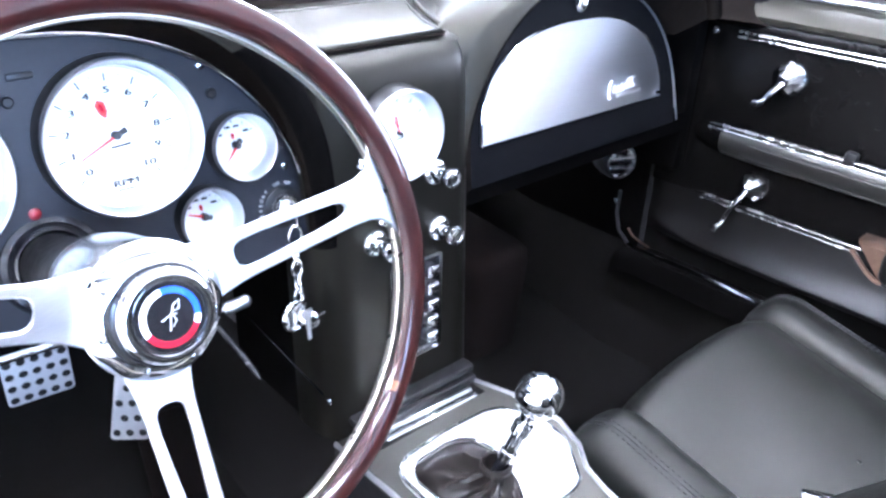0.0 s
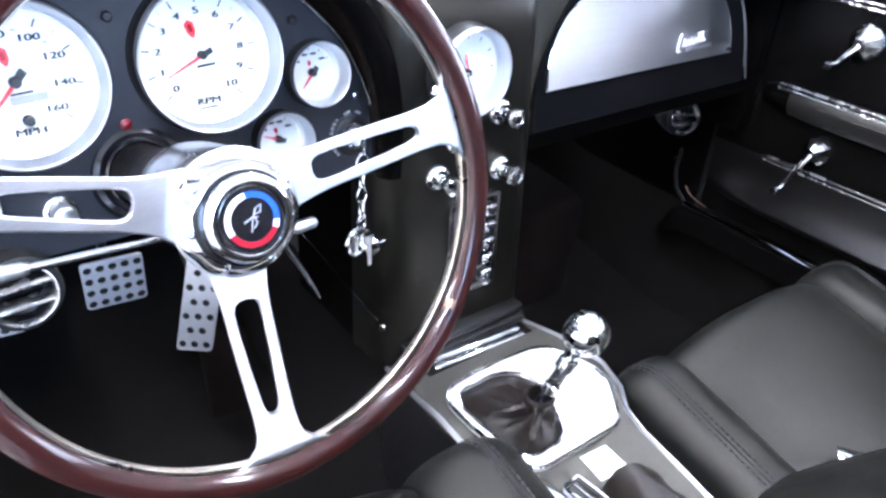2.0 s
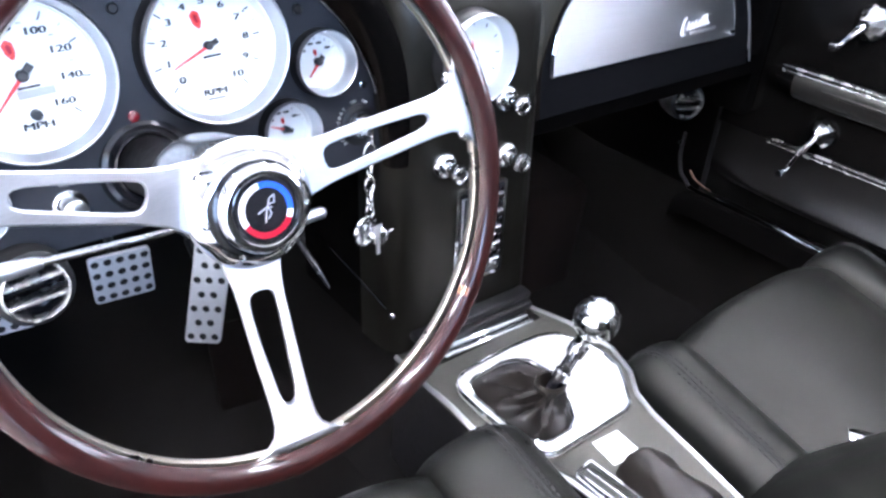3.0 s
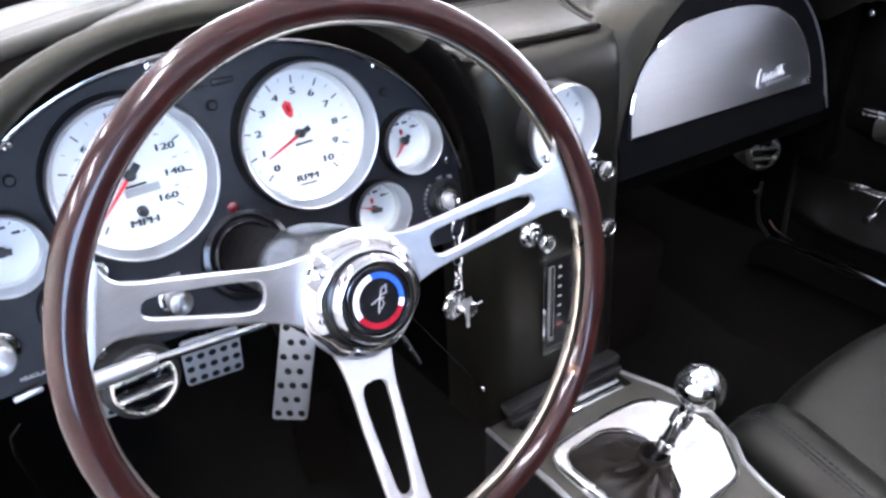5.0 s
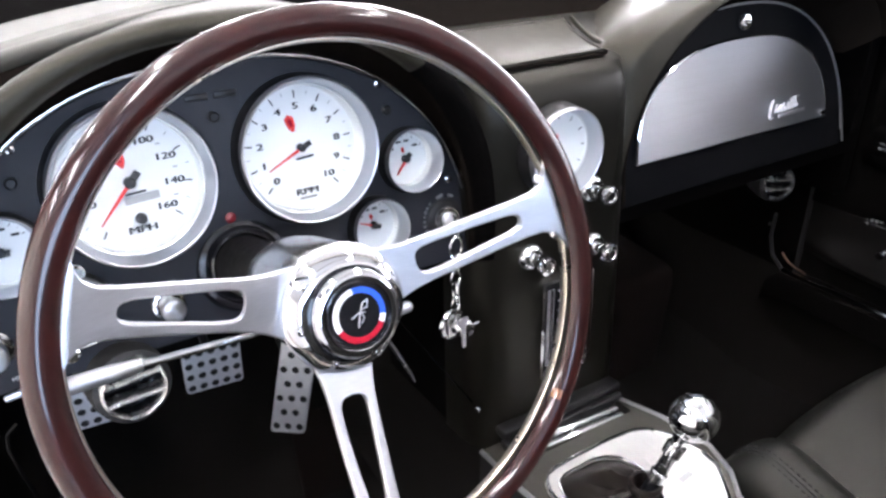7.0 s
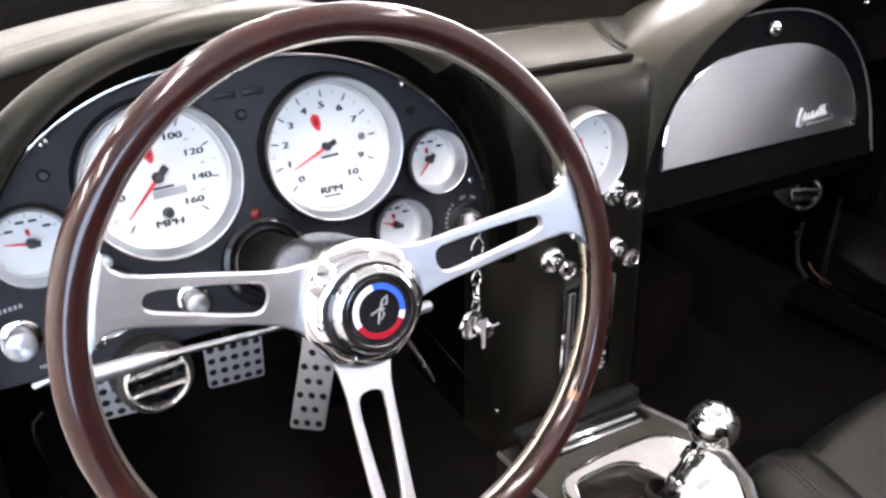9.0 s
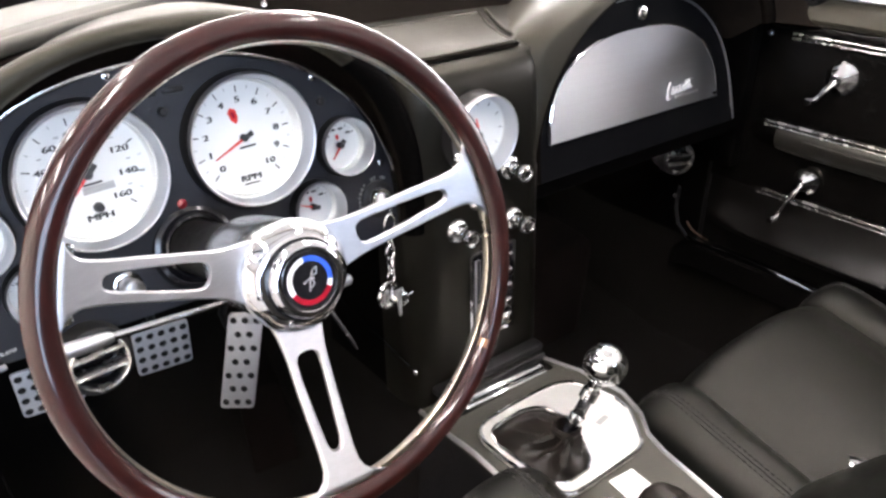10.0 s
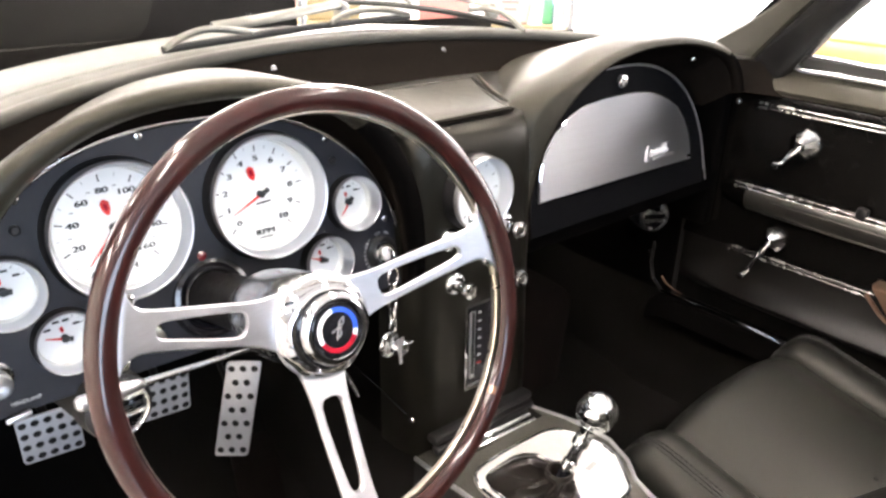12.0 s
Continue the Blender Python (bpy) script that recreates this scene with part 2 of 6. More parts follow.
def box(size, m=Matrix.Identity(4), bevel=0.0, seg=2, bm=None):
    out = bm or bmesh.new()
    tmp = bmesh.new()
    bmesh.ops.create_cube(tmp, size=1.0, matrix=Matrix.Diagonal((*size, 1)))
    if bevel:
        bmesh.ops.bevel(tmp, geom=tmp.edges[:], offset=bevel, segments=seg, profile=0.5, affect="EDGES")
    bmesh.ops.transform(tmp, matrix=m, verts=tmp.verts)
    me = bpy.data.meshes.new("tmp")
    tmp.to_mesh(me)
    tmp.free()
    out.from_mesh(me)
    bpy.data.meshes.remove(me)
    return out


def tube(points, radius, seg=10, closed=False, bm=None, flat=1.0, up=None):
    """A round bar along points; radius: one number or one for each point; flat squashes it along the second axis."""
    pts = [Vector(p) for p in points]
    n = len(pts)
    rad = radius if isinstance(radius, (list, tuple)) else [radius] * n
    rings, side = [], None
    for i, p in enumerate(pts):
        a = pts[(i - 1) % n] if closed or i else p
        b = pts[(i + 1) % n] if closed or i < n - 1 else p
        t = (b - a).normalized()
        if up is not None:
            side = t.cross(Vector(up)).normalized()
        elif side is None:
            side = t.orthogonal().normalized()
        else:
            side = (side - t * side.dot(t)).normalized()
        other = t.cross(side)
        rings.append([p + rad[i] * (math.cos(w) * side + flat * math.sin(w) * other) for w in (2 * math.pi * j / seg for j in range(seg))])
    return loft(rings, True, not closed, bm, closed)


def plate(outline, thick, m=Matrix.Identity(4), bm=None, bevel=0.0):
    """A flat plate from a 2D outline, from local z = 0 up to thick, its top edge eased by bevel."""
    cx, cy = sum(p[0] for p in outline) / len(outline), sum(p[1] for p in outline) / len(outline)

    def ring(z, inset):
        out = []
        for x, y in outline:
            d = math.hypot(x - cx, y - cy) or 1
            k = 1 - inset / d
            out.append(m @ Vector((cx + (x - cx) * k, cy + (y - cy) * k, z)))
        return out
    rings = [ring(0, 0), ring(thick - bevel, 0)]
    if bevel:
        rings += [ring(thick - 0.3 * bevel, 0.3 * bevel), ring(thick, bevel)]
    return loft(rings, True, True, bm)


def ring_plate(outer, inner, thick, m=Matrix.Identity(4), lift=None, bm=None):
    """A plate with one hole: outer and inner loops of equal length; lift gives a height by place."""
    lift = lift or (lambda x, y: 0.0)

    def row(loop_, z):
        return [m @ Vector((x, y, z + lift(x, y))) for x, y in loop_]
    return loft([row(outer, 0), row(outer, thick), row(inner, thick), row(inner, 0)], True, False, bm, True)


def text_mesh(body, size, m, bm=None, bold=0.0):
    cu = bpy.data.curves.new("lettering", "FONT")
    cu.body, cu.size, cu.align_x, cu.align_y, cu.offset, cu.resolution_u = body, size, "CENTER", "CENTER", bold, 3
    cu.extrude = 0.0002
    ob = new("lettering", cu)
    me = bpy.data.meshes.new_from_object(ob)
    bpy.data.objects.remove(ob)
    me.transform(m)
    bm = bm or bmesh.new()
    bm.from_mesh(me)
    bpy.data.meshes.remove(me)
    return bm


def frame_of(origin, right, up):
    """A pose with local x to the right, y up and z out of the surface."""
    x = Vector(right).normalized()
    y = (Vector(up) - x * Vector(up).dot(x)).normalized()
    z = x.cross(y)
    return Matrix(((x.x, y.x, z.x, origin[0]), (x.y, y.y, z.y, origin[1]), (x.z, y.z, z.z, origin[2]), (0, 0, 0, 1)))


def arc(cx, cy, r, a0, a1, n):
    return [(cx + r * math.cos(radians(a0 + (a1 - a0) * i / (n - 1))), cy + r * math.sin(radians(a0 + (a1 - a0) * i / (n - 1)))) for i in range(n)]


def rounded(x0, y0, x1, y1, r, n=5):
    return arc(x1 - r, y1 - r, r, 0, 90, n) + arc(x0 + r, y1 - r, r, 90, 180, n) + arc(x0 + r, y0 + r, r, 180, 270, n) + arc(x1 - r, y0 + r, r, 270, 360, n)


def superellipse(cx, base, half, top, power, n=40, start=0.0, end=180.0):
    """An arch from right to left: (x, z) pairs."""
    out = []
    for i in range(n):
        a = radians(start + (end - start) * i / (n - 1))
        c, s = math.cos(a), math.sin(a)
        out.append((cx + half * math.copysign(abs(c) ** (2 / power), c), base + (top - base) * max(s, 0) ** (2 / power)))
    return out


# ---- the hall round the car ----
def slab(name, lo, hi, mat, label, category="wall"):
    c = [(a + b) / 2 for a, b in zip(lo, hi)]
    ob = part(name, box([b - a for a, b in zip(lo, hi)], Matrix.Translation(c)), mat, smooth=False)
    return tagged(ob, label, category, kind="structure")


slab("floor", (-6, -6, -0.12), (7, 8, 0), CONCRETE, "grey polished concrete floor of the hall", "floor")
slab("ceiling", (-6, -6, 3.9), (7, 8, 4.1), PLASTER, "grey plastered ceiling of the hall", "ceiling")
slab("wall_south_west", (-6, -6.2, 0), (-3.2, -6, 3.9), PLASTER, "grey wall beside the open gateway")
slab("wall_south_east", (0.6, -6.2, 0), (7, -6, 3.9), PLASTER, "grey wall beside the open gateway")
slab("wall_south_lintel", (-3.2, -6.2, 3.2), (0.6, -6, 3.9), PLASTER, "grey lintel over the open gateway")
# west wall is out of view; its cream white is added to brighten reflections
slab("wall_west", (-6.2, -6, 0), (-6, 8, 3.9), WHITEWALL, "unseen cream-white wall added beside the car to reflect light")
slab("wall_north_sill", (-6, 8, 0), (7, 8.2, 0.06), PAPER, "low white kerb under the shop windows")
slab("wall_north_lintel", (-6, 8, 3.3), (7, 8.2, 3.9), PLASTER, "grey lintel over the shop windows")
slab("wall_east_sill", (7, -6, 0), (7.2, 8, 0.06), PAPER, "low white kerb under the shop windows")
slab("wall_east_lintel", (7, -6, 3.3), (7.2, 8, 3.9), PLASTER, "grey lintel over the shop windows")
for i, y in enumerate((-5.9, -3.0, 0.2, 5.6)):
    slab("window_mullion", (6.98, y, 0.06), (7.1, y + 0.09, 3.3), STEEL, "grey steel mullion of the shop windows", "mullion")
for i, x in enumerate((-5.9, -2.6, 0.6, 6.7)):
    slab("window_mullion", (x, 8.0, 0.06), (x + 0.09, 8.12, 3.3), STEEL, "grey steel mullion of the shop windows", "mullion")
slab("backdrop_north", (-8, 11, -1), (12, 11.1, 6), SKYGLOW, "bright overcast daylight outside the windows", "backdrop")
slab("backdrop_east", (11, -8, -1), (11.1, 11, 6), SKYGLOW, "bright overcast daylight outside the windows", "backdrop")
slab("ground", (-40, -40, -0.3), (40, 40, -0.13), PAVING, "pale paved ground outside the hall", "ground")


def ceiling_light(x, y):
    t = thing("ceiling_light", (x, y, 3.9), "unseen long slim ceiling light, switched on, some added as fill", "lamp", "lights under the ceiling")
    part("frame", box((0.22, 2.5, 0.06), Matrix.Translation((x, y, 3.87)), 0.01), STEEL, t)
    part("diffuser", box((0.14, 2.42, 0.03), Matrix.Translation((x, y, 3.835)), 0.012, 3), LAMPGLOW, t)
    return t


first = ceiling_light(-1.2, -1.6)
# the three lights west of x = -3 are added to brighten the car
for x, y in ((1.9, -1.6), (-1.2, 1.7), (1.9, 1.7), (0.4, 4.9), (-4.7, -0.3), (-3.1, -1.6), (-3.1, 1.7)):
    copy_thing(first, Matrix.Translation((x, y, 3.9)))


def support_pole(x, y):
    t = thing("support_pole", (x, y, 0), "slim grey painted steel pole standing in the hall", "pole")
    part("shaft", lathe([(0, 0), (0.034, 0), (0.034, 3.9), (0, 3.9)], Matrix.Translation((x, y, 0)), 20), STEEL, t)
    part("base_plate", box((0.16, 0.16, 0.012), Matrix.Translation((x, y, 0.006)), 0.003), STEEL, t)


support_pole(2.75, 2.5)


def storage_rack(x, y, turn):
    m = Matrix.Translation((x, y, 0)) @ Matrix.Rotation(radians(turn), 4, "Z")
    t = thing("storage_rack", (x, y, 0), "open steel storage rack with wooden boards, half full", "shelf")
    for sx in (-1.25, 1.25):
        for sy in (-0.2, 0.2):
            part("post", box((0.04, 0.04, 1.9), m @ Matrix.Translation((sx, sy, 0.95)), 0.003), STEEL, t)
    for z in (0.30, 0.95, 1.45, 1.85):
        part("board", box((2.52, 0.42, 0.03), m @ Matrix.Translation((0, 0, z)), 0.004), SHELF, t)
    return m


rack = storage_rack(3.25, 4.5, -38)


def storage_item(name, size, m, mat, label, category):
    t = thing(name, m.translation, label, category)
    part("body", box(size, m @ Matrix.Translation((0, 0, size[2] / 2)), min(size) * 0.08), mat, t)
    part("lid", box((size[0] * 1.04, size[1] * 1.04, size[2] * 0.1), m @ Matrix.Translation((0, 0, size[2] * 1.02)), min(size) * 0.03), mat, t)


for name, size, dx, z, mat, label, cat in (
        ("storage_box", (0.30, 0.26, 0.30), -1.0, 0.315, PINKBOX, "pale pink cardboard box on the rack", "box"),
        ("storage_box", (0.40, 0.26, 0.38), -0.58, 0.315, SHELF, "tan cardboard storage box on the rack", "box"),
        ("storage_box", (0.34, 0.26, 0.30), -0.15, 0.315, PAPER, "white cardboard storage box on the rack", "box"),
        ("storage_bin", (0.40, 0.28, 0.30), 0.28, 0.315, REDBIN, "red plastic bin with lid on the rack", "bin"),
        ("storage_box", (0.07, 0.2, 0.40), 1.09, 0.315, GREENBOX, "green cardboard box on the rack", "box"),
        ("storage_box", (0.07, 0.2, 0.14), 1.18, 0.315, BLUEBOX, "blue cardboard box on the rack", "box"),
        ("storage_box", (0.28, 0.24, 0.26), -0.5, 0.965, SHELF, "tan cardboard storage box on the rack", "box"),
        ("storage_bin", (0.34, 0.28, 0.22), 0.3, 0.965, REDBIN, "red plastic bin with lid on the rack", "bin")):
    storage_item(name, size, rack @ Matrix.Translation((dx, 0, z)), mat, label, cat)

jug = thing("storage_jug", rack @ Vector((0.78, 0, 0.315)), "round pink plastic jug with printed bars on the rack", "jug")
JM = rack @ Matrix.Translation((0.78, 0, 0.315))
part("body", lathe([(0, 0), (0.15, 0.0), (0.18, 0.02), (0.19, 0.09), (0.19, 0.24), (0.17, 0.30), (0.11, 0.35), (0.06, 0.37)], JM, 32), PINKBIN, jug)
part("cap", lathe([(0.07, 0.36), (0.07, 0.40), (0.06, 0.41), (0, 0.41)], JM, 24), REDBIN, jug, "red screw cap")
for k in range(3):
    part("label_bar", box((0.16 - 0.03 * k, 0.006, 0.022), JM @ Matrix.Translation((0.0, -0.190, 0.22 - 0.05 * k)), 0.002), REDBIN, jug)
crate = thing("cardboard_pallet_box", (3.6, 0.62, 0), "large tan cardboard box standing on the hall floor", "box")
part("carton", box((0.5, 1.5, 0.55), Matrix.Translation((3.6, 0.62, 0.275)) @ Matrix.Rotation(0.08, 4, "Z"), 0.03, 3), TAN, crate)
part("flap", box((0.25, 1.5, 0.012), Matrix.Translation((3.72, 0.62, 0.556)) @ Matrix.Rotation(0.08, 4, "Z"), 0.002), TAN, crate)


# ---- the car's shell ----
def strip_profile(points, y0, y1, n=2):
    """A profile of (x, z) pairs carried along y."""
    return loft([[(x, y0 + (y1 - y0) * i / (n - 1), z) for x, z in points] for i in range(n)], False, False)


floor_pan = bmesh.new()
loft([[(-0.66, y, z), (-0.14, y, z + 0.01), (-0.105, y, 0.40), (-0.10, y, 0.47), (w, y, 0.47), (w + 0.003 + 0.2 * max(0.0, w), y, 0.40), (w + 0.004 + max(0.0, 1.1 * w), y, z + 0.01), (0.60, y, z), (0.62, y, 0.42)]
      for y, z, w in ((-0.95, 0.22, -0.015), (-0.21, 0.22, 0.0), (-0.06, 0.21, 0.022), (0.02, 0.21, 0.06), (0.35, 0.20, 0.06), (0.55, 0.24, 0.06), (0.78, 0.46, 0.06), (0.84, 0.90, 0.06))], False, False, floor_pan)
tagged(part("floor_carpet", floor_pan, CARPET), "black carpet over the footwells, tunnel and firewall", "carpet", kind="structure")
tagged(part("rear_bulkhead", box((1.36, 0.04, 0.75), Matrix.Translation((-0.01, -0.97, 0.6)), 0.01), CARPET), "black carpeted bulkhead behind the seats", "bulkhead", kind="structure")
tagged(part("heater_box", box((0.16, 0.30, 0.34), Matrix.Translation((0.385, 0.575, 0.275)) @ Matrix.Rotation(0.08, 4, "X"), 0.03, 3), BROWN), "dark brown carpeted heater box in the passenger footwell", "panel", kind="structure")
# kick panel and under-glove board: footwell shade put into the near-black colour
tagged(part("kick_panel", box((0.03, 0.40, 0.50), Matrix.Translation((0.635, 0.50, 0.44)), 0.008), SHADEBLACK), "black kick panel beside the passenger footwell", "panel", kind="structure")
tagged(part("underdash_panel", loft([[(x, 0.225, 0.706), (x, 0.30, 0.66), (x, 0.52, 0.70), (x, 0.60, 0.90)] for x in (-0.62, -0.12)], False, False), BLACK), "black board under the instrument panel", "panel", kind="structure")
tagged(part("underglove_panel", loft([[(x, 0.238, 0.70), (x, 0.245, 0.665), (x, 0.29, 0.645), (x, 0.50, 0.69), (x, 0.60, 0.90)] for x in (0.06, 0.60)], False, False), SHADEBLACK), "black board under the glove box", "panel", kind="structure")

tagged(part("tunnel_strip", tube([(-0.131, 0.398, 0.549), (-0.131, 0.33, 0.540), (-0.131, 0.27, 0.532), (-0.1305, 0.205, 0.522)], 0.0012, 8), GLOSS), "thin grey strip along the tunnel side", "trim", kind="structure")
tagged(part("heel_patch", plate(rounded(-0.035, -0.075, 0.035, 0.075, 0.012), 0.006, frame_of((-0.212, 0.478, 0.275), (1, -0.15, 0), (0.12, 0.45, 1)), bevel=0.002), BROWN), "dark brown carpet patch beside the accelerator", "carpet", kind="structure")


def screw(name, m, r, parent=None, label="small bright cross-head screw"):
    bm = lathe([(0, 0), (r, 0), (r, 0.15 * r), (0.8 * r, 0.45 * r), (0.35 * r, 0.6 * r), (0, 0.6 * r)], m, 14)
    ob = part(name, bm, CHROME, parent)
    part("slot", box((1.1 * r, 0.22 * r, 0.1 * r), m @ Matrix.Translation((0, 0, 0.62 * r)), 0), BLACK, ob)
    part("slot", box((0.22 * r, 1.1 * r, 0.1 * r), m @ Matrix.Translation((0, 0, 0.625 * r)), 0), BLACK, ob)
    if not parent:
        tagged(ob, label, "screw", "trim screws")
    return ob


# windscreen base: a dark band, a moulding, the cowl and the glass
def base_y(x):
    return 0.475 - 0.42 * (x + 0.01) ** 2 - 0.5 * abs(x + 0.01) ** 4


def base_z(x):
    return 0.938 - 0.10 * (x + 0.05) ** 2


XS = [-0.66 + 1.32 * i / 40 for i in range(41)]
tagged(part("windscreen_band", loft([[(x, base_y(x) - 0.07, base_z(x) - 0.05), (x, base_y(x) - 0.03, base_z(x) - 0.022), (x, base_y(x) - 0.01, base_z(x) - 0.004), (x, base_y(x), base_z(x))] for x in XS], False, False), MATTE),
       "black band under the windscreen", "trim", kind="structure")
tagged(part("windscreen_moulding", tube([(x, base_y(x) + 0.004, base_z(x) + 0.004) for x in XS[:-4]], 0.011, 12, flat=0.8), MOULD), "grey rubber moulding at the foot of the windscreen", "trim", kind="structure")
channel = ((0.008, 0.010), (0.020, 0.0145), (0.040, 0.0125), (0.070, 0.0050), (0.092, 0.0015), (0.104, -0.002))
tagged(part("windscreen_channel", loft([[(x, base_y(x) + u, base_z(x) + v) for u, v in channel] for x in XS[:-4]], False, False), MOULD), "olive-grey rubber channel at the foot of the windscreen", "trim", kind="structure")
for x in (-0.575, -0.44, -0.16, 0.123, 0.43):
    screw("band_screw", frame_of((x, base_y(x) - 0.022, base_z(x) - 0.0135), (1, 0, 0), Vector((0, 0.66, 0.75))), 0.0042, None, "small bright screw in the black windscreen band")


def shell(name, rings, mat, label, category):
    return tagged(part(name, loft(rings, False, False), mat), label, category, kind="structure")


shell("cowl_panel", [[(x, base_y(x) + 0.028, base_z(x) + 0.004), (x, base_y(x) + 0.06, base_z(x) - 0.006), (x, base_y(x) + 0.17, base_z(x) - 0.004), (x, base_y(x) + 0.27, base_z(x) - 0.012), (x, base_y(x) + 0.28, base_z(x) - 0.05)] for x in XS],
      BODY, "silver-white painted cowl panel in front of the windscreen", "car body")
for name, s in (("fender_west", -1), ("fender_east", 1)):
    shell(name, [[(s * 0.52, y, 0.89 - d), (s * 0.60, y, 0.885 - d), (s * 0.70, y, 0.865 - d), (s * 0.83, y, 0.80 - d), (s * 0.87, y, 0.68), (s * 0.86, y, 0.35)] for y, d in ((0.42, 0.0), (0.62, 0.01), (0.85, 0.03), (1.1, 0.05), (1.35, 0.08), (1.6, 0.10), (1.9, 0.13))],
          BODY, "silver-white painted front fender", "car body")
shell("engine_bay", [[(-0.53, y, 0.87 - d), (-0.50, y, 0.60), (0.50, y, 0.60), (0.53, y, 0.87 - d)] for y, d in ((0.70, 0.0), (1.95, 0.12))], UNDERHOOD, "dark engine bay under the raised hood", "engine bay")

hood = thing("raised_hood", (0, 1.75, 0.90), "raised car hood, dark underside facing the windscreen", "car hood")
HM = frame_of((-0.04, 1.72, 0.70), (1, 0, 0), (0, 0.10, 1))
part("panel", plate(rounded(-0.72, 0, 0.66, 0.62, 0.05), 0.02, HM, bevel=0.006), UNDERHOOD, hood)
part("rib", tube([HM @ Vector(p) for p in ((-0.6, 0.05, 0.018), (-0.3, 0.06, 0.02), (0.3, 0.06, 0.02), (0.57, 0.05, 0.018))], 0.014, 10, flat=0.6), UNDERHOOD, hood)
part("rib", tube([HM @ Vector(p) for p in ((-0.55, 0.36, 0.03), (0.5, 0.36, 0.03))], 0.022, 10, flat=0.6), UNDERHOOD, hood)
part("hood_prop", tube([HM @ Vector((0.665, 0.5, 0.0)), HM @ Vector((0.675, 0.03, 0.03))], 0.009, 8), STEEL, hood)


def wiper(blade, bows, arm):
    t = thing("windscreen_wiper", blade[0], "grey metal windscreen wiper lying on the cowl", "wiper", "windscreen wipers")
    part("rubber_edge", tube(smooth_line(blade), 0.0048, 8), RUBBER, t, "black rubber blade")
    for bow in bows:
        part("bow", tube(smooth_line(bow), [0.003] + [0.0042] * 10 + [0.003], 8), WIPER, t, "thin arched metal bow")
    part("arm", tube(smooth_line(arm), 0.0075, 10, flat=0.6), WIPER, t, "grey metal arm")
    part("pivot", lathe([(0, 0), (0.012, 0), (0.012, 0.016), (0.008, 0.022), (0, 0.023)], Matrix.Translation((arm[-1][0], arm[-1][1], arm[-1][2] - 0.02)), 16), WIPER, t)


def smooth_line(p, n=12):
    """Points of a smooth curve through the given ones."""
    p = [Vector(v) for v in p]
    out = []
    for i in range(n):
        s = i / (n - 1) * (len(p) - 1)
        k = min(int(s), len(p) - 2)
        f = s - k
        a, b, c, d = p[max(k - 1, 0)], p[k], p[k + 1], p[min(k + 2, len(p) - 1)]
        out.append(0.5 * (2 * b + (c - a) * f + (2 * a - 5 * b + 4 * c - d) * f * f + (3 * b - a - 3 * c + d) * f ** 3))
    return out


wiper([(-0.296, 0.447, 0.957), (-0.213, 0.448, 0.962), (-0.068, 0.480, 0.964), (0.113, 0.517, 0.962)],
      [[(-0.301, 0.428, 0.961), (-0.273, 0.437, 0.972), (-0.239, 0.435, 0.978), (-0.196, 0.422, 0.972)],
       [(-0.061, 0.462, 0.970), (-0.027, 0.473, 0.979), (0.042, 0.491, 0.979), (0.098, 0.497, 0.968)]],
      [(-0.228, 0.459, 0.976), (-0.142, 0.465, 0.982), (0.015, 0.552, 0.982)])
wiper([(0.112, 0.718, 0.965), (0.170, 0.607, 0.966), (0.193, 0.479, 0.964), (0.212, 0.386, 0.957)],
      [[(0.113, 0.714, 0.969), (0.153, 0.723, 0.980), (0.219, 0.723, 0.982), (0.179, 0.596, 0.972)],
       [(0.195, 0.475, 0.971), (0.211, 0.455, 0.974), (0.197, 0.397, 0.974), (0.186, 0.345, 0.957)]],
      [(0.240, 0.766, 0.982), (0.236, 0.601, 0.984), (0.257, 0.486, 0.976)])


# windscreen glass and pillars
def glass_point(x, k):
    top = Vector((x * 0.80, -0.28 + 0.10 * (1 - (x / 0.66) ** 2), 1.30))
    low = Vector((x, base_y(x) + 0.012, base_z(x) + 0.006))
    p = low.lerp(top, k)
    p.y += 0.05 * math.sin(math.pi * k)
    return p


ws = part("windscreen", loft([[glass_point(x, k / 8) for k in range(9)] for x in XS[::2]], False, False), GLASS)
ws.visible_shadow = False
tagged(ws, "clear raked windscreen glass", "windscreen", kind="structure")


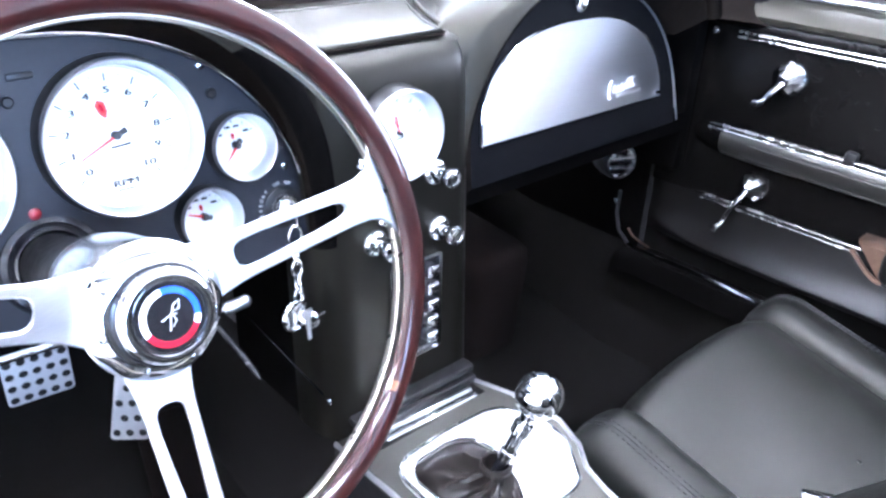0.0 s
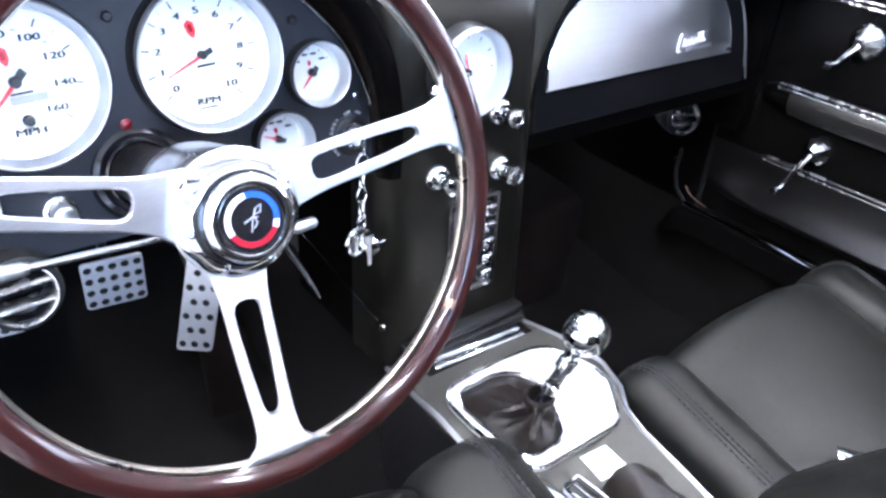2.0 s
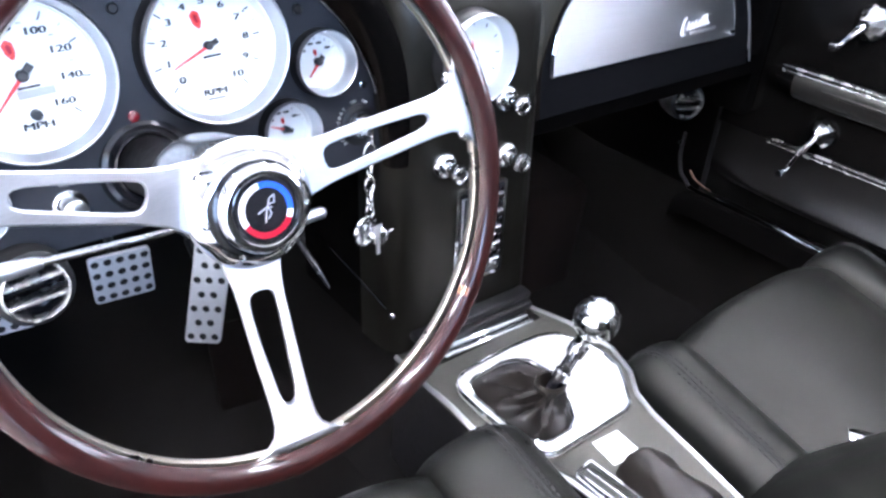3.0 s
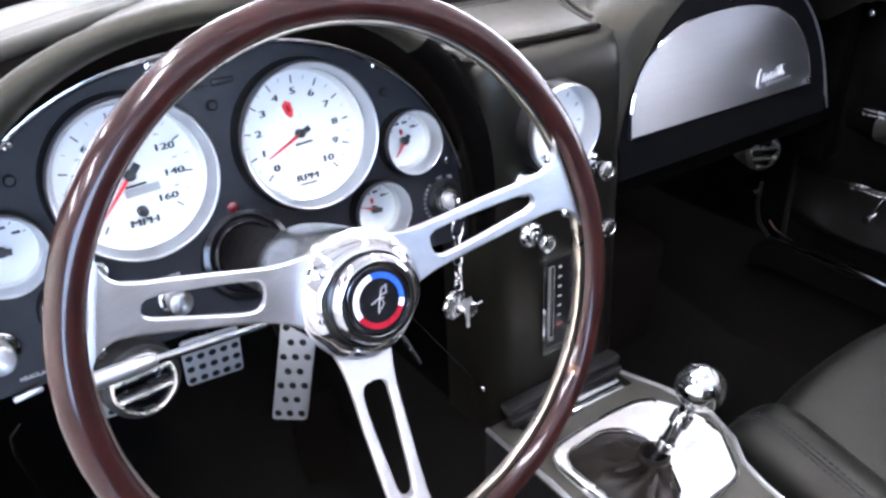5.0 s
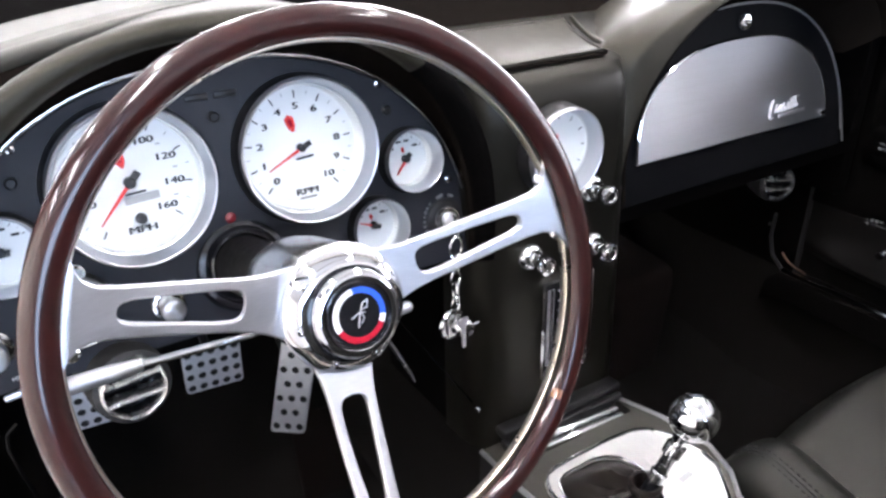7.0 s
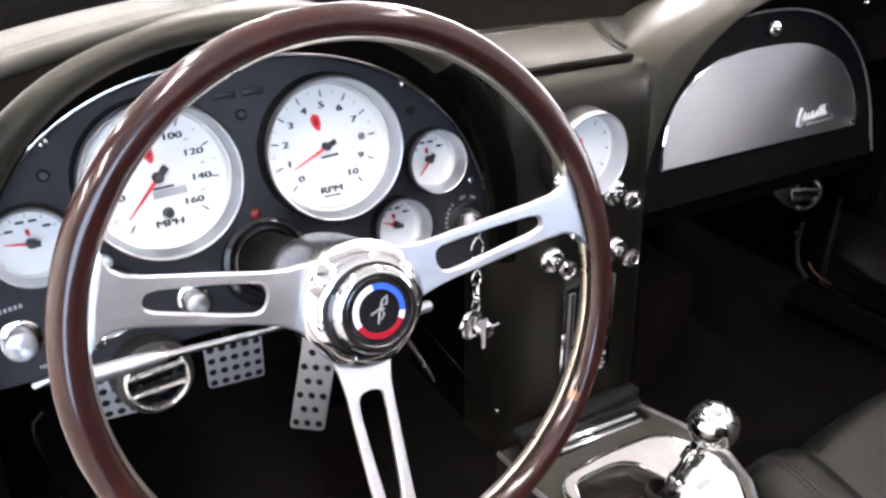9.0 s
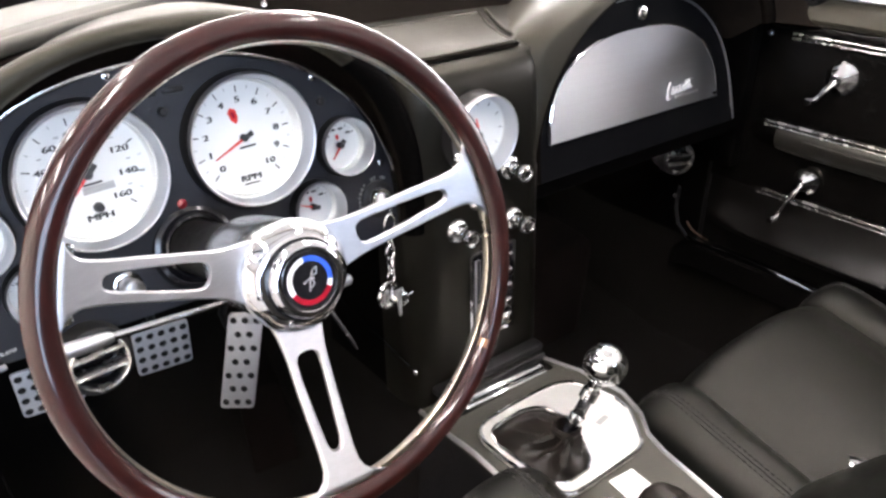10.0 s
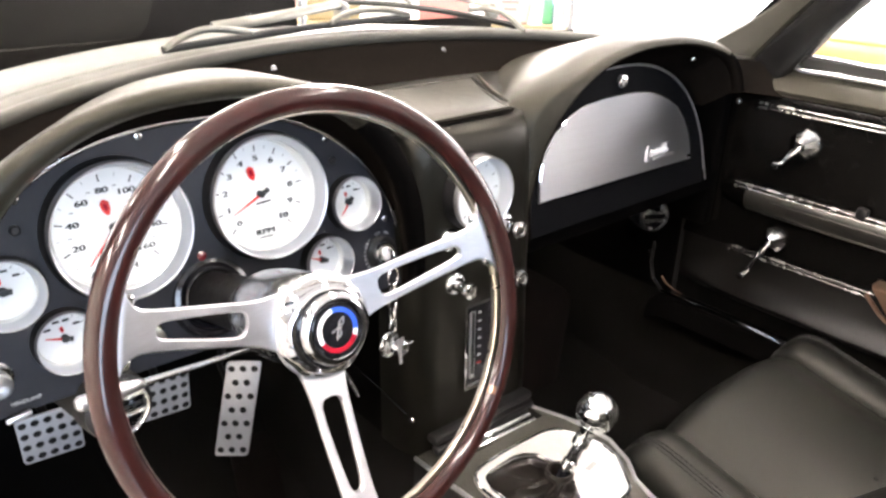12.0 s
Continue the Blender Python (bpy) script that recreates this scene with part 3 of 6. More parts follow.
def pillar(name, s, label):
    pts = [Vector((0.652, 0.292, 0.812)), Vector((0.650, 0.250, 0.862)), Vector((0.648, 0.215, 0.905)), Vector((0.644, 0.178, 0.950)), Vector((0.636, 0.138, 0.995)), Vector((0.620, 0.03, 1.095)), Vector((0.59, -0.12, 1.19)), Vector((0.54, -0.29, 1.29))]
    halves = [0.050, 0.052, 0.054, 0.052, 0.048, 0.036, 0.028, 0.024]

    flares = [1.1, 0.75, 0.35, 0.1, 0.0, 0.0, 0.0, 0.0]

    def band(lo, hi, thick, lift, flare=0.0):
        rings = []
        first = lo
        for i, (p, h) in enumerate(zip(pts, halves)):
            lo = first - flare * flares[i]
            d = (pts[min(i + 1, 7)] - pts[max(i - 1, 0)]).normalized()
            w = Vector((0, d.z, -d.y)).normalized()
            ring = []
            for u, x in ((lo, 0.6), (lo + 0.08, 0.9), ((lo + hi) / 2, 1.0), (hi - 0.08, 0.9), (hi, 0.6), (hi, -1.0), (lo, -1.0)):
                q = p - w * (h * u)
                q.x -= thick * x + lift
                ring.append((s * q.x, q.y, q.z))
            rings.append(ring)
        return loft(rings, True, True)

    tagged(part(name, band(-0.12, 1.0, 0.018, 0.0), GLOSSPAD), label, "pillar", kind="structure")
    tagged(part(name + "_seal", band(-1.06, -0.86, 0.010, -0.006), RUBBER), "black rubber seal between windscreen and pillar", "trim", kind="structure")
    tagged(part(name + "_cover", band(-0.84, -0.14, 0.016, -0.004, 1.0), COVER), "grey-black vinyl cover along the windscreen pillar", "trim", kind="structure")
    edge = []
    for i, (p, h) in enumerate(zip(pts, halves)):
        d = (pts[min(i + 1, 7)] - pts[max(i - 1, 0)]).normalized()
        q = p + Vector((0, d.z, -d.y)).normalized() * (h * 1.06)
        edge.append((s * (q.x - 0.004), q.y, q.z))
    tagged(part(name + "_trim", tube(edge, 0.004, 8), CHROME), "thin bright trim along the windscreen pillar", "trim", kind="structure")


pillar("pillar_east", 1, "black windscreen pillar with thin bright trim")
pillar("pillar_west", -1, "black windscreen pillar with thin bright trim")
tagged(part("windscreen_header", tube([glass_point(x, 1.0) for x in XS[::2]], 0.022, 12), BLACK), "black header rail over the windscreen", "trim", kind="structure")


# ---- dashboard ----
SLOPE = 0.18


def panel_y(z):
    return 0.095 + SLOPE * z


def glove_y(z):
    return 0.112 + SLOPE * z


dash = thing("dashboard", (-0.01, 0.33, 0.70), "black vinyl dashboard with two hooded cowls and a centre stack", "dashboard")


def hood_pad(name, cx, inner, lip_half, lip_top, power, plane, shrink, lean, roll, first, flare, start=0, pad_start=0, bulge=0.0, dip=0.0):
    """A hooded cowl: black lining up to the rolled lip, then the padded top running forward."""
    ih, it, ip = inner

    def arch(grow, y, side=0.0, half_cut=0.0, top_cut=0.0, shift=0.0):
        ring = []
        for x, z in superellipse(cx + shift, 0.70, lip_half + grow - half_cut, lip_top + grow * 0.6 - top_cut, power)[start:]:
            if x > cx:
                x += 0.010 * bulge * math.exp(-((z - 0.890) / 0.035) ** 2)
                z += 0.007 * bulge * math.exp(-((x - cx - 0.20) / 0.06) ** 2)
            if x < cx:
                z -= dip * math.exp(-((x - cx + 0.15) / 0.11) ** 2) * min(1.0, max(0.0, (y - 0.205) / 0.05))
                x -= flare * side * math.exp(-((z - 0.885) / (0.035 if z > 0.885 else 0.05)) ** 2)
            ring.append((x, y, z))
        return ring

    def lip(a):
        return 0.006 + roll * math.cos(radians(a)), 0.199 + roll * (1 + math.sin(radians(a)))

    rings = [arch(*lip(a), side=max(0.0, (a - 290) / 60) * 0.6) for a in range(first, 341, 10)]
    rings += [arch(0.019, 0.240, 1.0), arch(0.016, 0.28, 1.0, shrink * 0.3, 0.0, lean * 0.3), arch(0.006, 0.35, 1.0, shrink * 0.7, 0.016, lean * 0.7), arch(0.0, 0.43, 1.0, shrink, 0.040, lean)]
    lining = [[(x, plane(z) + 0.004, z) for x, z in superellipse(cx, 0.705, ih, it, ip)[start:]], [(x, plane(z) - 0.016, z) for x, z in superellipse(cx, 0.70, ih + 0.004, it + 0.006, ip)[start:]]]
    lining += [arch(*lip(a)) for a in range(180, first + 1, 10)]
    part(name + "_lining", loft(lining, False, False), MATTE, dash, "black lining inside the cowl")
    # end of the pad's own skin in near-black, to carry its shade
    part(name + "_end", loft([r[:pad_start + 1] for r in rings], False, False), SHADEBLACK, dash, "end of the cowl, its shade put in as near-black")
    return part(name, loft([r[pad_start:] for r in rings], False, False), PAD, dash)


hood_pad("driver_cowl", -0.355, (0.236, 0.925, 2.35), 0.236, 0.957, 2.4, panel_y, 0.10, 0.02, 0.017, 210, 0.0, 0, 11, dip=0.013)
hood_pad("passenger_cowl", 0.325, (0.222, 0.905, 2.4), 0.262, 0.944, 2.45, glove_y, 0.08, 0.03, 0.013, 260, 0.058, 7, 5, 1.0)

STACK = [(0.44, 0.893), (0.34, 0.889), (0.245, 0.888), (0.228, 0.886), (0.2165, 0.8805), (0.2085, 0.871), (0.2035, 0.858), (0.2005, 0.840), (0.1987, 0.815), (0.1970, 0.78), (0.1945, 0.70), (0.189, 0.50), (0.188, 0.455)]
STACK_LINE = smooth_line([(0, y, z) for y, z in STACK], 73)


def stack_y(z):
    return 0.2 - 0.031 * (0.86 - z)


rows = []
for x, set_back in ((-0.131, 0.07), (-0.130, 0.040), (-0.127, 0.024), (-0.120, 0.012), (-0.110, 0.005), (-0.098, 0.001), (-0.088, 0.0), (-0.06, 0.0), (0.0, 0.0), (0.046, 0.0), (0.058, 0.002), (0.066, 0.008), (0.070, 0.02), (0.0705, 0.07)):
    rows.append([(x + (1.1 if x > -0.02 else -0.9) * max(0, y - 0.24) * min(1, abs(x + 0.03) / 0.09) + (0.010 * (0.86 - z) / 0.4 if x > 0.03 else 0.0), y + set_back * (1 if z < 0.88 else 0.2), z) for _, y, z in STACK_LINE])
part("centre_panel", loft(rows, False, False), STACKPAD, dash, "black vinyl centre panel, its top rolled over into the deck")
# driver-side flank darker than the other: its shade is in the colour
part("panel_side", loft([[(-0.129, 0.24, z), (-0.129, 0.40, z)] for z in (0.46, 0.88)], False, False), SHADEBLACK, dash)
part("panel_side", loft([[(0.078, 0.25, z), (0.078, 0.40, z)] for z in (0.46, 0.80)], False, False), BLACK, dash)

GRILLE = [(0.043, 0.226), (0.055, 0.26), (0.085, 0.32), (0.125, 0.385), (-0.185, 0.385), (-0.145, 0.32), (-0.115, 0.26), (-0.10, 0.226)]
tagged(part("speaker_cover", plate(GRILLE, 0.004, Matrix.Translation((0, 0, 0.8865)), bevel=0.002), PAD, dash), "flat vinyl speaker cover with a raised edge")
part("speaker_cover_edge", tube([(x, y, 0.8900) for x, y in GRILLE], 0.0022, 6, closed=True), PAD, dash)
part("speaker_cover_gap", tube([(x + (0.0035 if x > -0.03 else -0.0035), y - (0.003 if y < 0.25 else 0), 0.8885) for x, y in GRILLE[:4]] , 0.0018, 6), MATTE, dash, "dark gap round the speaker cover")
part("speaker_cover_gap", tube([(0.046, 0.2225, 0.8872), (-0.103, 0.2225, 0.8872)], 0.0018, 6), MATTE, dash, "dark gap round the speaker cover")
part("deck_step", tube(smooth_line([(0.066, 0.243, 0.8895), (0.074, 0.27, 0.8905), (0.100, 0.32, 0.8910), (0.140, 0.385, 0.8915)]), 0.0030, 8), PAD, dash, "raised edge of the deck")

# dark steps at the foot of the stack, and the bright bar
for z, y, w in ((0.487, 0.178, 0.020), (0.474, 0.170, 0.014)):
    part("panel_foot", box((0.178, w, 0.012), Matrix.Translation((-0.022, y, z)), 0.004), BLACK, dash)
bar = thing("chrome_trim_bar", (-0.018, 0.157, 0.468), "polished chrome bar at the foot of the centre stack", "trim bar")
BM = Matrix.Translation((-0.020, 0.151, 0.470)) @ Matrix.Rotation(-0.05, 4, "Z")
part("bar", box((0.135, 0.012, 0.010), BM @ Matrix.Translation((0, 0.006, 0.002)), 0.004, 3), CHROME, bar)
part("rib", box((0.135, 0.008, 0.008), BM @ Matrix.Translation((0, -0.006, 0)), 0.003, 3), CHROME, bar)

# ---- instrument panel and gauges ----
EY = Vector((0, SLOPE, 1)).normalized()


def holed_plate(outline, holes, thick, m):
    """A flat plate with round openings (x, y, radius), from local z = 0 up to thick."""
    bm = bmesh.new()
    loops = [outline] + [arc(x, y, r, 0, 360 - 360 / 56, 56) for x, y, r in holes]
    edges = []
    for loop_ in loops:
        low, top = ([bm.verts.new(m @ Vector((x, y, z))) for x, y in loop_] for z in (0, thick))
        n = len(loop_)
        for k in range(n):
            bm.faces.new((low[k], low[(k + 1) % n], top[(k + 1) % n], top[k]))
        edges += [bm.edges.get((top[k], top[(k + 1) % n])) for k in range(n)]
    bmesh.ops.triangle_fill(bm, use_beauty=True, use_dissolve=False, edges=edges)
    return bm


def on_panel(x, z, out=0.0):
    m = frame_of((x, panel_y(z), z), (1, 0, 0), EY)
    return m @ Matrix.Translation((0, 0, out))


ip = thing("instrument_panel", (-0.355, panel_y(0.705), 0.705), "black instrument panel with an arched top edged in bright trim", "instrument panel")
PM = on_panel(-0.355, 0.705, -0.004)
K = math.hypot(1, SLOPE)
arch = [(x + 0.355, (z - 0.705) * K) for x, z in superellipse(-0.355, 0.705, 0.235, 0.924, 2.35, 60)]
GAUGES = (("tachometer", -0.2855, 0.8393, 0.064), ("speedometer", -0.4333, 0.8382, 0.064), ("pressure", -0.185, 0.811, 0.0305), ("voltage", -0.2275, 0.7555, 0.0285), ("fuel", -0.534, 0.807, 0.0305), ("temperature", -0.496, 0.753, 0.0285))
part("plate", holed_plate(arch + [(-0.225, -0.004), (0.225, -0.004)], [(x + 0.355, (z - 0.705) * K, 0.985 * r) for _, x, z, r in GAUGES], 0.004, PM), PANEL, ip, smooth=False)
part("bright_trim", tube([PM @ Vector((x * 1.002, y * 1.002, 0.006)) for x, y in arch[4:-4]], 0.0034, 10), CHROME, ip, "thin polished trim along the arch")
for x, z in ((-0.510, 0.880), (-0.207, 0.884), (-0.142, 0.783), (-0.568, 0.783), (-0.40, 0.916)):
    screw("screw", on_panel(x, z), 0.0042, ip)
for x in (-0.371, -0.347):
    part("slot", box((0.019, 0.0055, 0.003), on_panel(x, 0.896, 0.0005), 0.0012), BLACK, ip)
for x, z in ((-0.360, 0.879), (-0.202, 0.860), (-0.515, 0.856)):
    part("button", lathe([(0, 0), (0.0045, 0), (0.0045, 0.003), (0.003, 0.0042), (0, 0.0042)], on_panel(x, z), 16), BLACK, ip)
part("warning_lamp", lathe([(0, 0), (0.0048, 0), (0.0048, 0.0015), (0.003, 0.003), (0, 0.0036)], on_panel(-0.362, 0.795), 18), REDLAMP, ip, "small dark red warning lamp")
for word, x, z, s in (("WIPER", -0.424, 0.753, 0.0052), ("HEADLAMP", -0.538, 0.7105, 0.0048)):
    part("lettering", text_mesh(word, s, on_panel(x, z, 0.0008)), WHITEINK, ip)
for k in range(6):
    part("label_bar", box((0.0022, 0.0032, 0.0004), on_panel(-0.570 + 0.0036 * k, 0.7605 + 0.0004 * k, 0.0005)), GREYINK, ip)
part("headlamp_tab", box((0.021, 0.005, 0.005), on_panel(-0.548, 0.7025, 0.012) @ Matrix.Rotation(0.10, 4, "Z"), 0.0015), SATIN, ip, "small bright headlamp tab")
part("tab_pin", lathe([(0, 0), (0.0035, 0), (0.003, 0.004), (0, 0.004)], on_panel(-0.582, 0.7145), 12), AMBER, ip)


def pointer(m, angle, length, width, tail, parent):
    a = radians(angle)
    r = m @ Matrix.Rotation(a, 4, "Z")
    part("needle", plate([(-0.15 * length, -width), (length, -0.25 * width), (length, 0.25 * width), (-0.15 * length, width)], 0.0008, r @ Matrix.Translation((0, 0, 0.004))), RED, parent, "red pointer")
    part("pointer_tail", plate([(-tail, -1.6 * width), (0, -1.6 * width), (0, 1.6 * width), (-tail, 1.6 * width)], 0.0012, r @ Matrix.Translation((0, 0, 0.0045))), INK, parent)
    part("hub", lathe([(0, 0), (2.4 * width, 0), (2.4 * width, 0.006), (1.8 * width, 0.0072), (0, 0.0074)], m, 20), INK, parent, "black pointer hub")


def bold_text(body, size, m, weight):
    """Heavier lettering: the same letters laid side by side."""
    bm = bmesh.new()
    for k in (-1, 0, 1):
        text_mesh(body, size, m @ Matrix.Translation((k * weight * size, 0.3 * k * weight * size, 0.00002 * k)), bm)
    return bm


def gauge(name, x, z, r, label, marks, needle, words=(), group="instrument gauges", m=None, rise=0.02, arrow=None, odo=False, face=0.865, deep=0.013):
    """A pod standing on the panel: black can, machined bezel, and a dial sunk behind the glass."""
    m = m or on_panel(x, z)
    t = thing(name, m.translation, label, "gauge", group)
    dr = r * face
    d = -deep
    part("can", lathe([(r * 1.045, -0.004), (r * 1.03, rise * 0.3), (r * 1.0, rise * 0.62), (r * 0.985, rise * 0.70)], m, 64), BLACK, t, "black gauge housing")
    part("bezel", lathe([(r * 0.995, rise * 0.60), (r, rise * 0.80), (r * 0.992, rise * 0.95), (r * 0.975, rise), (r * 0.955, rise * 0.97), (r * 0.945, rise * 0.86), (r * 0.94, rise * 0.70), (r * (0.55 * 0.94 + 0.45 * face), rise * 0.42), (dr * 1.035, rise * 0.16), (dr * 1.02, rise * 0.13)], m, 72), BEZEL, t, "machined aluminium bezel")
    part("dial_ring", lathe([(dr * 1.022, rise * 0.15), (dr * 1.006, rise * 0.12), (dr * 1.0, d + 0.002), (dr * 0.985, d)], m, 72), WHITE, t, "white sloping ring round the dial")
    part("dial", lathe([(0, d), (dr * 0.93, d), (dr, d + 0.0002)], m, 64), DIAL, t, "white dial")
    big, small, numbers = marks
    for a in big:
        part("tick", box((dr * 0.12, dr * 0.022, 0.0004), m @ Matrix.Rotation(radians(a), 4, "Z") @ Matrix.Translation((dr * 0.85, 0, d + 0.0004))), INK, t)
    bm = bmesh.new()
    for a in small:
        box((dr * 0.06, dr * 0.014, 0.0004), m @ Matrix.Rotation(radians(a), 4, "Z") @ Matrix.Translation((dr * 0.88, 0, d + 0.0004)), bm=bm)
    if small:
        tagged(part("minor_ticks", bm, GREYINK, t), kind="stuff")
    for word, a, rad, size in numbers:
        q = Vector((dr * rad * math.cos(radians(a)), dr * rad * math.sin(radians(a)), d + 0.0004))
        part("numeral", bold_text(word, size, m @ Matrix.Translation(q) @ Matrix.Diagonal((1.46, 0.96, 1, 1)), 0.040), INK, t)
    for word, u, v, size in words:
        part("lettering", bold_text(word, size, m @ Matrix.Translation((u * dr, v * dr, d + 0.0004)) @ Matrix.Diagonal((1.36, 0.95, 1, 1)), 0.045), INK, t)
    if numbers:
        part("printed_arc", tube([m @ Vector((dr * 0.86 * math.cos(radians(b)), dr * 0.86 * math.sin(radians(b)), d + 0.0004)) for b in range(-118, -61, 4)], 0.0002, 4), GREYINK, t)
    if odo:
        part("counter_window", box((dr * 0.50, dr * 0.12, 0.0006), m @ Matrix.Translation((0.14 * dr, -0.26 * dr, d + 0.0004)) @ Matrix.Rotation(0.05, 4, "Z"), 0.0002), GREYINK, t, "grey counter window")
        part("reset_knob", lathe([(0, 0), (dr * 0.085, 0), (dr * 0.07, 0.006), (0, 0.0065)], m @ Matrix.Translation((0.06 * dr, -0.56 * dr, d)), 18), INK, t, "black reset knob")
    if arrow:
        a, rad, s = arrow
        am = m @ Matrix.Rotation(radians(a), 4, "Z") @ Matrix.Translation((dr * rad, 0, d + 0.0006))
        mark = part("red_marker", plate([(-1.3 * s, -0.18 * s), (-0.5 * s, -0.62 * s), (0.7 * s, -0.70 * s), (1.25 * s, 0), (0.7 * s, 0.70 * s), (-0.5 * s, 0.62 * s), (-1.3 * s, 0.18 * s)], 0.0006, am), RED, t, "red printed marker")
        part("marker_print", plate([(-0.5 * s, -0.24 * s), (0.35 * s, -0.34 * s), (0.75 * s, 0), (0.35 * s, 0.34 * s), (-0.5 * s, 0.24 * s)], 0.0002, am @ Matrix.Translation((0, 0, 0.0007))), CRIMSON, mark)
    part("maker_bar", box((dr * 0.30, dr * 0.035, 0.0004), m @ Matrix.Translation((0.06 * dr, -0.17 * dr, d + 0.0010)) @ Matrix.Rotation(0.06, 4, "Z")), INK, t)
    angle, length, width, tail = needle
    pointer(m @ Matrix.Translation((0, 0, d + 0.0015)), angle, length * dr, width * dr, tail * dr, t)
    lens = part("lens", lathe([(0, rise * 0.60), (r * 0.5, rise * 0.62), (r * 0.944, rise * 0.58)], m, 48), GLASS, t, "clear gauge glass")
    lens.visible_shadow = False
    return t


ta = [225 - 27.5 * v for v in range(11)]
tach = gauge("tachometer", -0.2855, 0.8393, 0.064, "large white-faced tachometer in a machined aluminium bezel",
             (ta, [225 - 13.75 * v for v in range(21) if v % 2], [(str(v), 225 - 27.5 * v, 0.665, 0.0084) for v in range(11)]), (205, 0.66, 0.028, 0.17),
             (("RPM", 0.02, -0.73, 0.0086),), arrow=(104, 0.42, 0.0062))
part("label_bar", box((0.016, 0.0012, 0.0004), on_panel(-0.2855, 0.8393) @ Matrix.Translation((0.001, -0.0460, -0.0126))), INK, tach)
sp = [236 - 1.75 * v for v in range(0, 161, 20)]
speedo = gauge("speedometer", -0.4333, 0.8382, 0.064, "large white-faced speedometer in a machined aluminium bezel",
      (sp, [236 - 1.75 * v for v in range(10, 160, 20)], [(str(v), 236 - 1.75 * v, 0.64, 0.0080) for v in range(20, 161, 20)]), (227, 0.74, 0.034, 0.2),
      (("MPH", 0.06, -0.72, 0.0086),), arrow=(100, 0.36, 0.006), odo=True)
for v in range(30, 160, 20):
    a = radians(236 - 1.75 * v)
    part("label_bar", box((0.0038, 0.0014, 0.0003), on_panel(-0.4333, 0.8382, -0.0126) @ Matrix.Translation((0.0385 * math.cos(a), 0.0385 * math.sin(a), 0))), GREYINK, speedo)
small_ticks = [150, 120, 90, 60, 30, 180, 0]
for name, x, z, r, label, ang, mk in (
        ("pressure_gauge", -0.185, 0.811, 0.0305, "small white-faced gauge with a red pointer beside the tachometer", 228, 95),
        ("voltage_gauge", -0.2275, 0.7555, 0.0285, "small white-faced gauge with a red pointer below the tachometer", 160, 95),
        ("fuel_gauge", -0.534, 0.807, 0.0305, "small white-faced gauge with a red pointer beside the speedometer", 172, 95),
        ("temperature_gauge", -0.496, 0.753, 0.0285, "small white-faced gauge with a red pointer below the speedometer", 165, 95)):
    t = gauge(name, x, z, r, label, (small_ticks[:5], [165, 135, 105, 75, 45, 15], []), (ang, 0.70, 0.060, 0.26), (), rise=0.018, arrow=(mk, 0.33, 0.0024), face=0.83, deep=0.007)
    for k, a in enumerate((140, 105, 75, 40)):
        q = Vector((r * 0.56 * math.cos(radians(a)), r * 0.56 * math.sin(radians(a)), -0.0066))
        part("label_bar", box((0.0058, 0.0022, 0.0003), on_panel(x, z) @ Matrix.Translation(q)), INK, t)

# ---- ignition, keys and panel knobs ----
ign = thing("ignition_switch", on_panel(-0.151, 0.745).translation, "chrome ignition switch set in the instrument panel", "switch")
IM = on_panel(-0.151, 0.745)
part("escutcheon", lathe([(0, 0), (0.0205, 0), (0.0205, 0.002), (0.0175, 0.0035), (0.0135, 0.0035), (0.0135, 0.002), (0, 0.002)], IM, 36), BLACK, ign)
part("collar", lathe([(0.0135, 0.001), (0.0135, 0.007), (0.0118, 0.0095), (0.0085, 0.0095), (0.0085, 0.006), (0, 0.006)], IM, 36), CHROME, ign)
part("barrel", lathe([(0.0078, 0.006), (0.0078, 0.0115), (0.006, 0.013), (0, 0.013)], IM, 28), SATIN, ign)
for word, a in (("ACCESSORY", 178), ("OFF", 98), ("ON", 68)):
    if word == "ACCESSORY":
        for k, ch in enumerate(word):
            b = 222 - 11.5 * k
            part("lettering", text_mesh(ch, 0.0042, IM @ Matrix.Translation((0.0235 * math.cos(radians(b)), 0.0235 * math.sin(radians(b)), 0.001)) @ Matrix.Rotation(radians(b - 90), 4, "Z")), WHITEINK, ign)
    else:
        part("lettering", text_mesh(word, 0.0042, IM @ Matrix.Translation((0.0235 * math.cos(radians(a)), 0.0235 * math.sin(radians(a)), 0.001)) @ Matrix.Rotation(radians(a - 90), 4, "Z")), WHITEINK, ign)

keys = thing("key_ring", (-0.158, 0.20, 0.745), "key in the switch with a chrome chain and round fob", "keys")
kx, ky = -0.157, 0.203
part("ignition_key", plate(rounded(-0.009, -0.012, 0.009, 0.010, 0.006), 0.0022, frame_of((-0.151, 0.213, 0.744), (0, -1, 0), (0, 0, 1)) @ Matrix.Translation((0.0, 0, -0.0011)), bevel=0.0005), CHROME, keys)


def ring_link(cx, cy, cz, w, h, r, axis):
    pts = []
    for i in range(20):
        a = 2 * math.pi * i / 20
        pts.append((cx + (w * math.cos(a) if axis == "x" else 0.25 * w * math.cos(a)), cy + (0.2 * w * math.cos(a) if axis == "x" else w * math.cos(a)), cz + h * math.sin(a)))
    return tube(pts, r, 6, True)


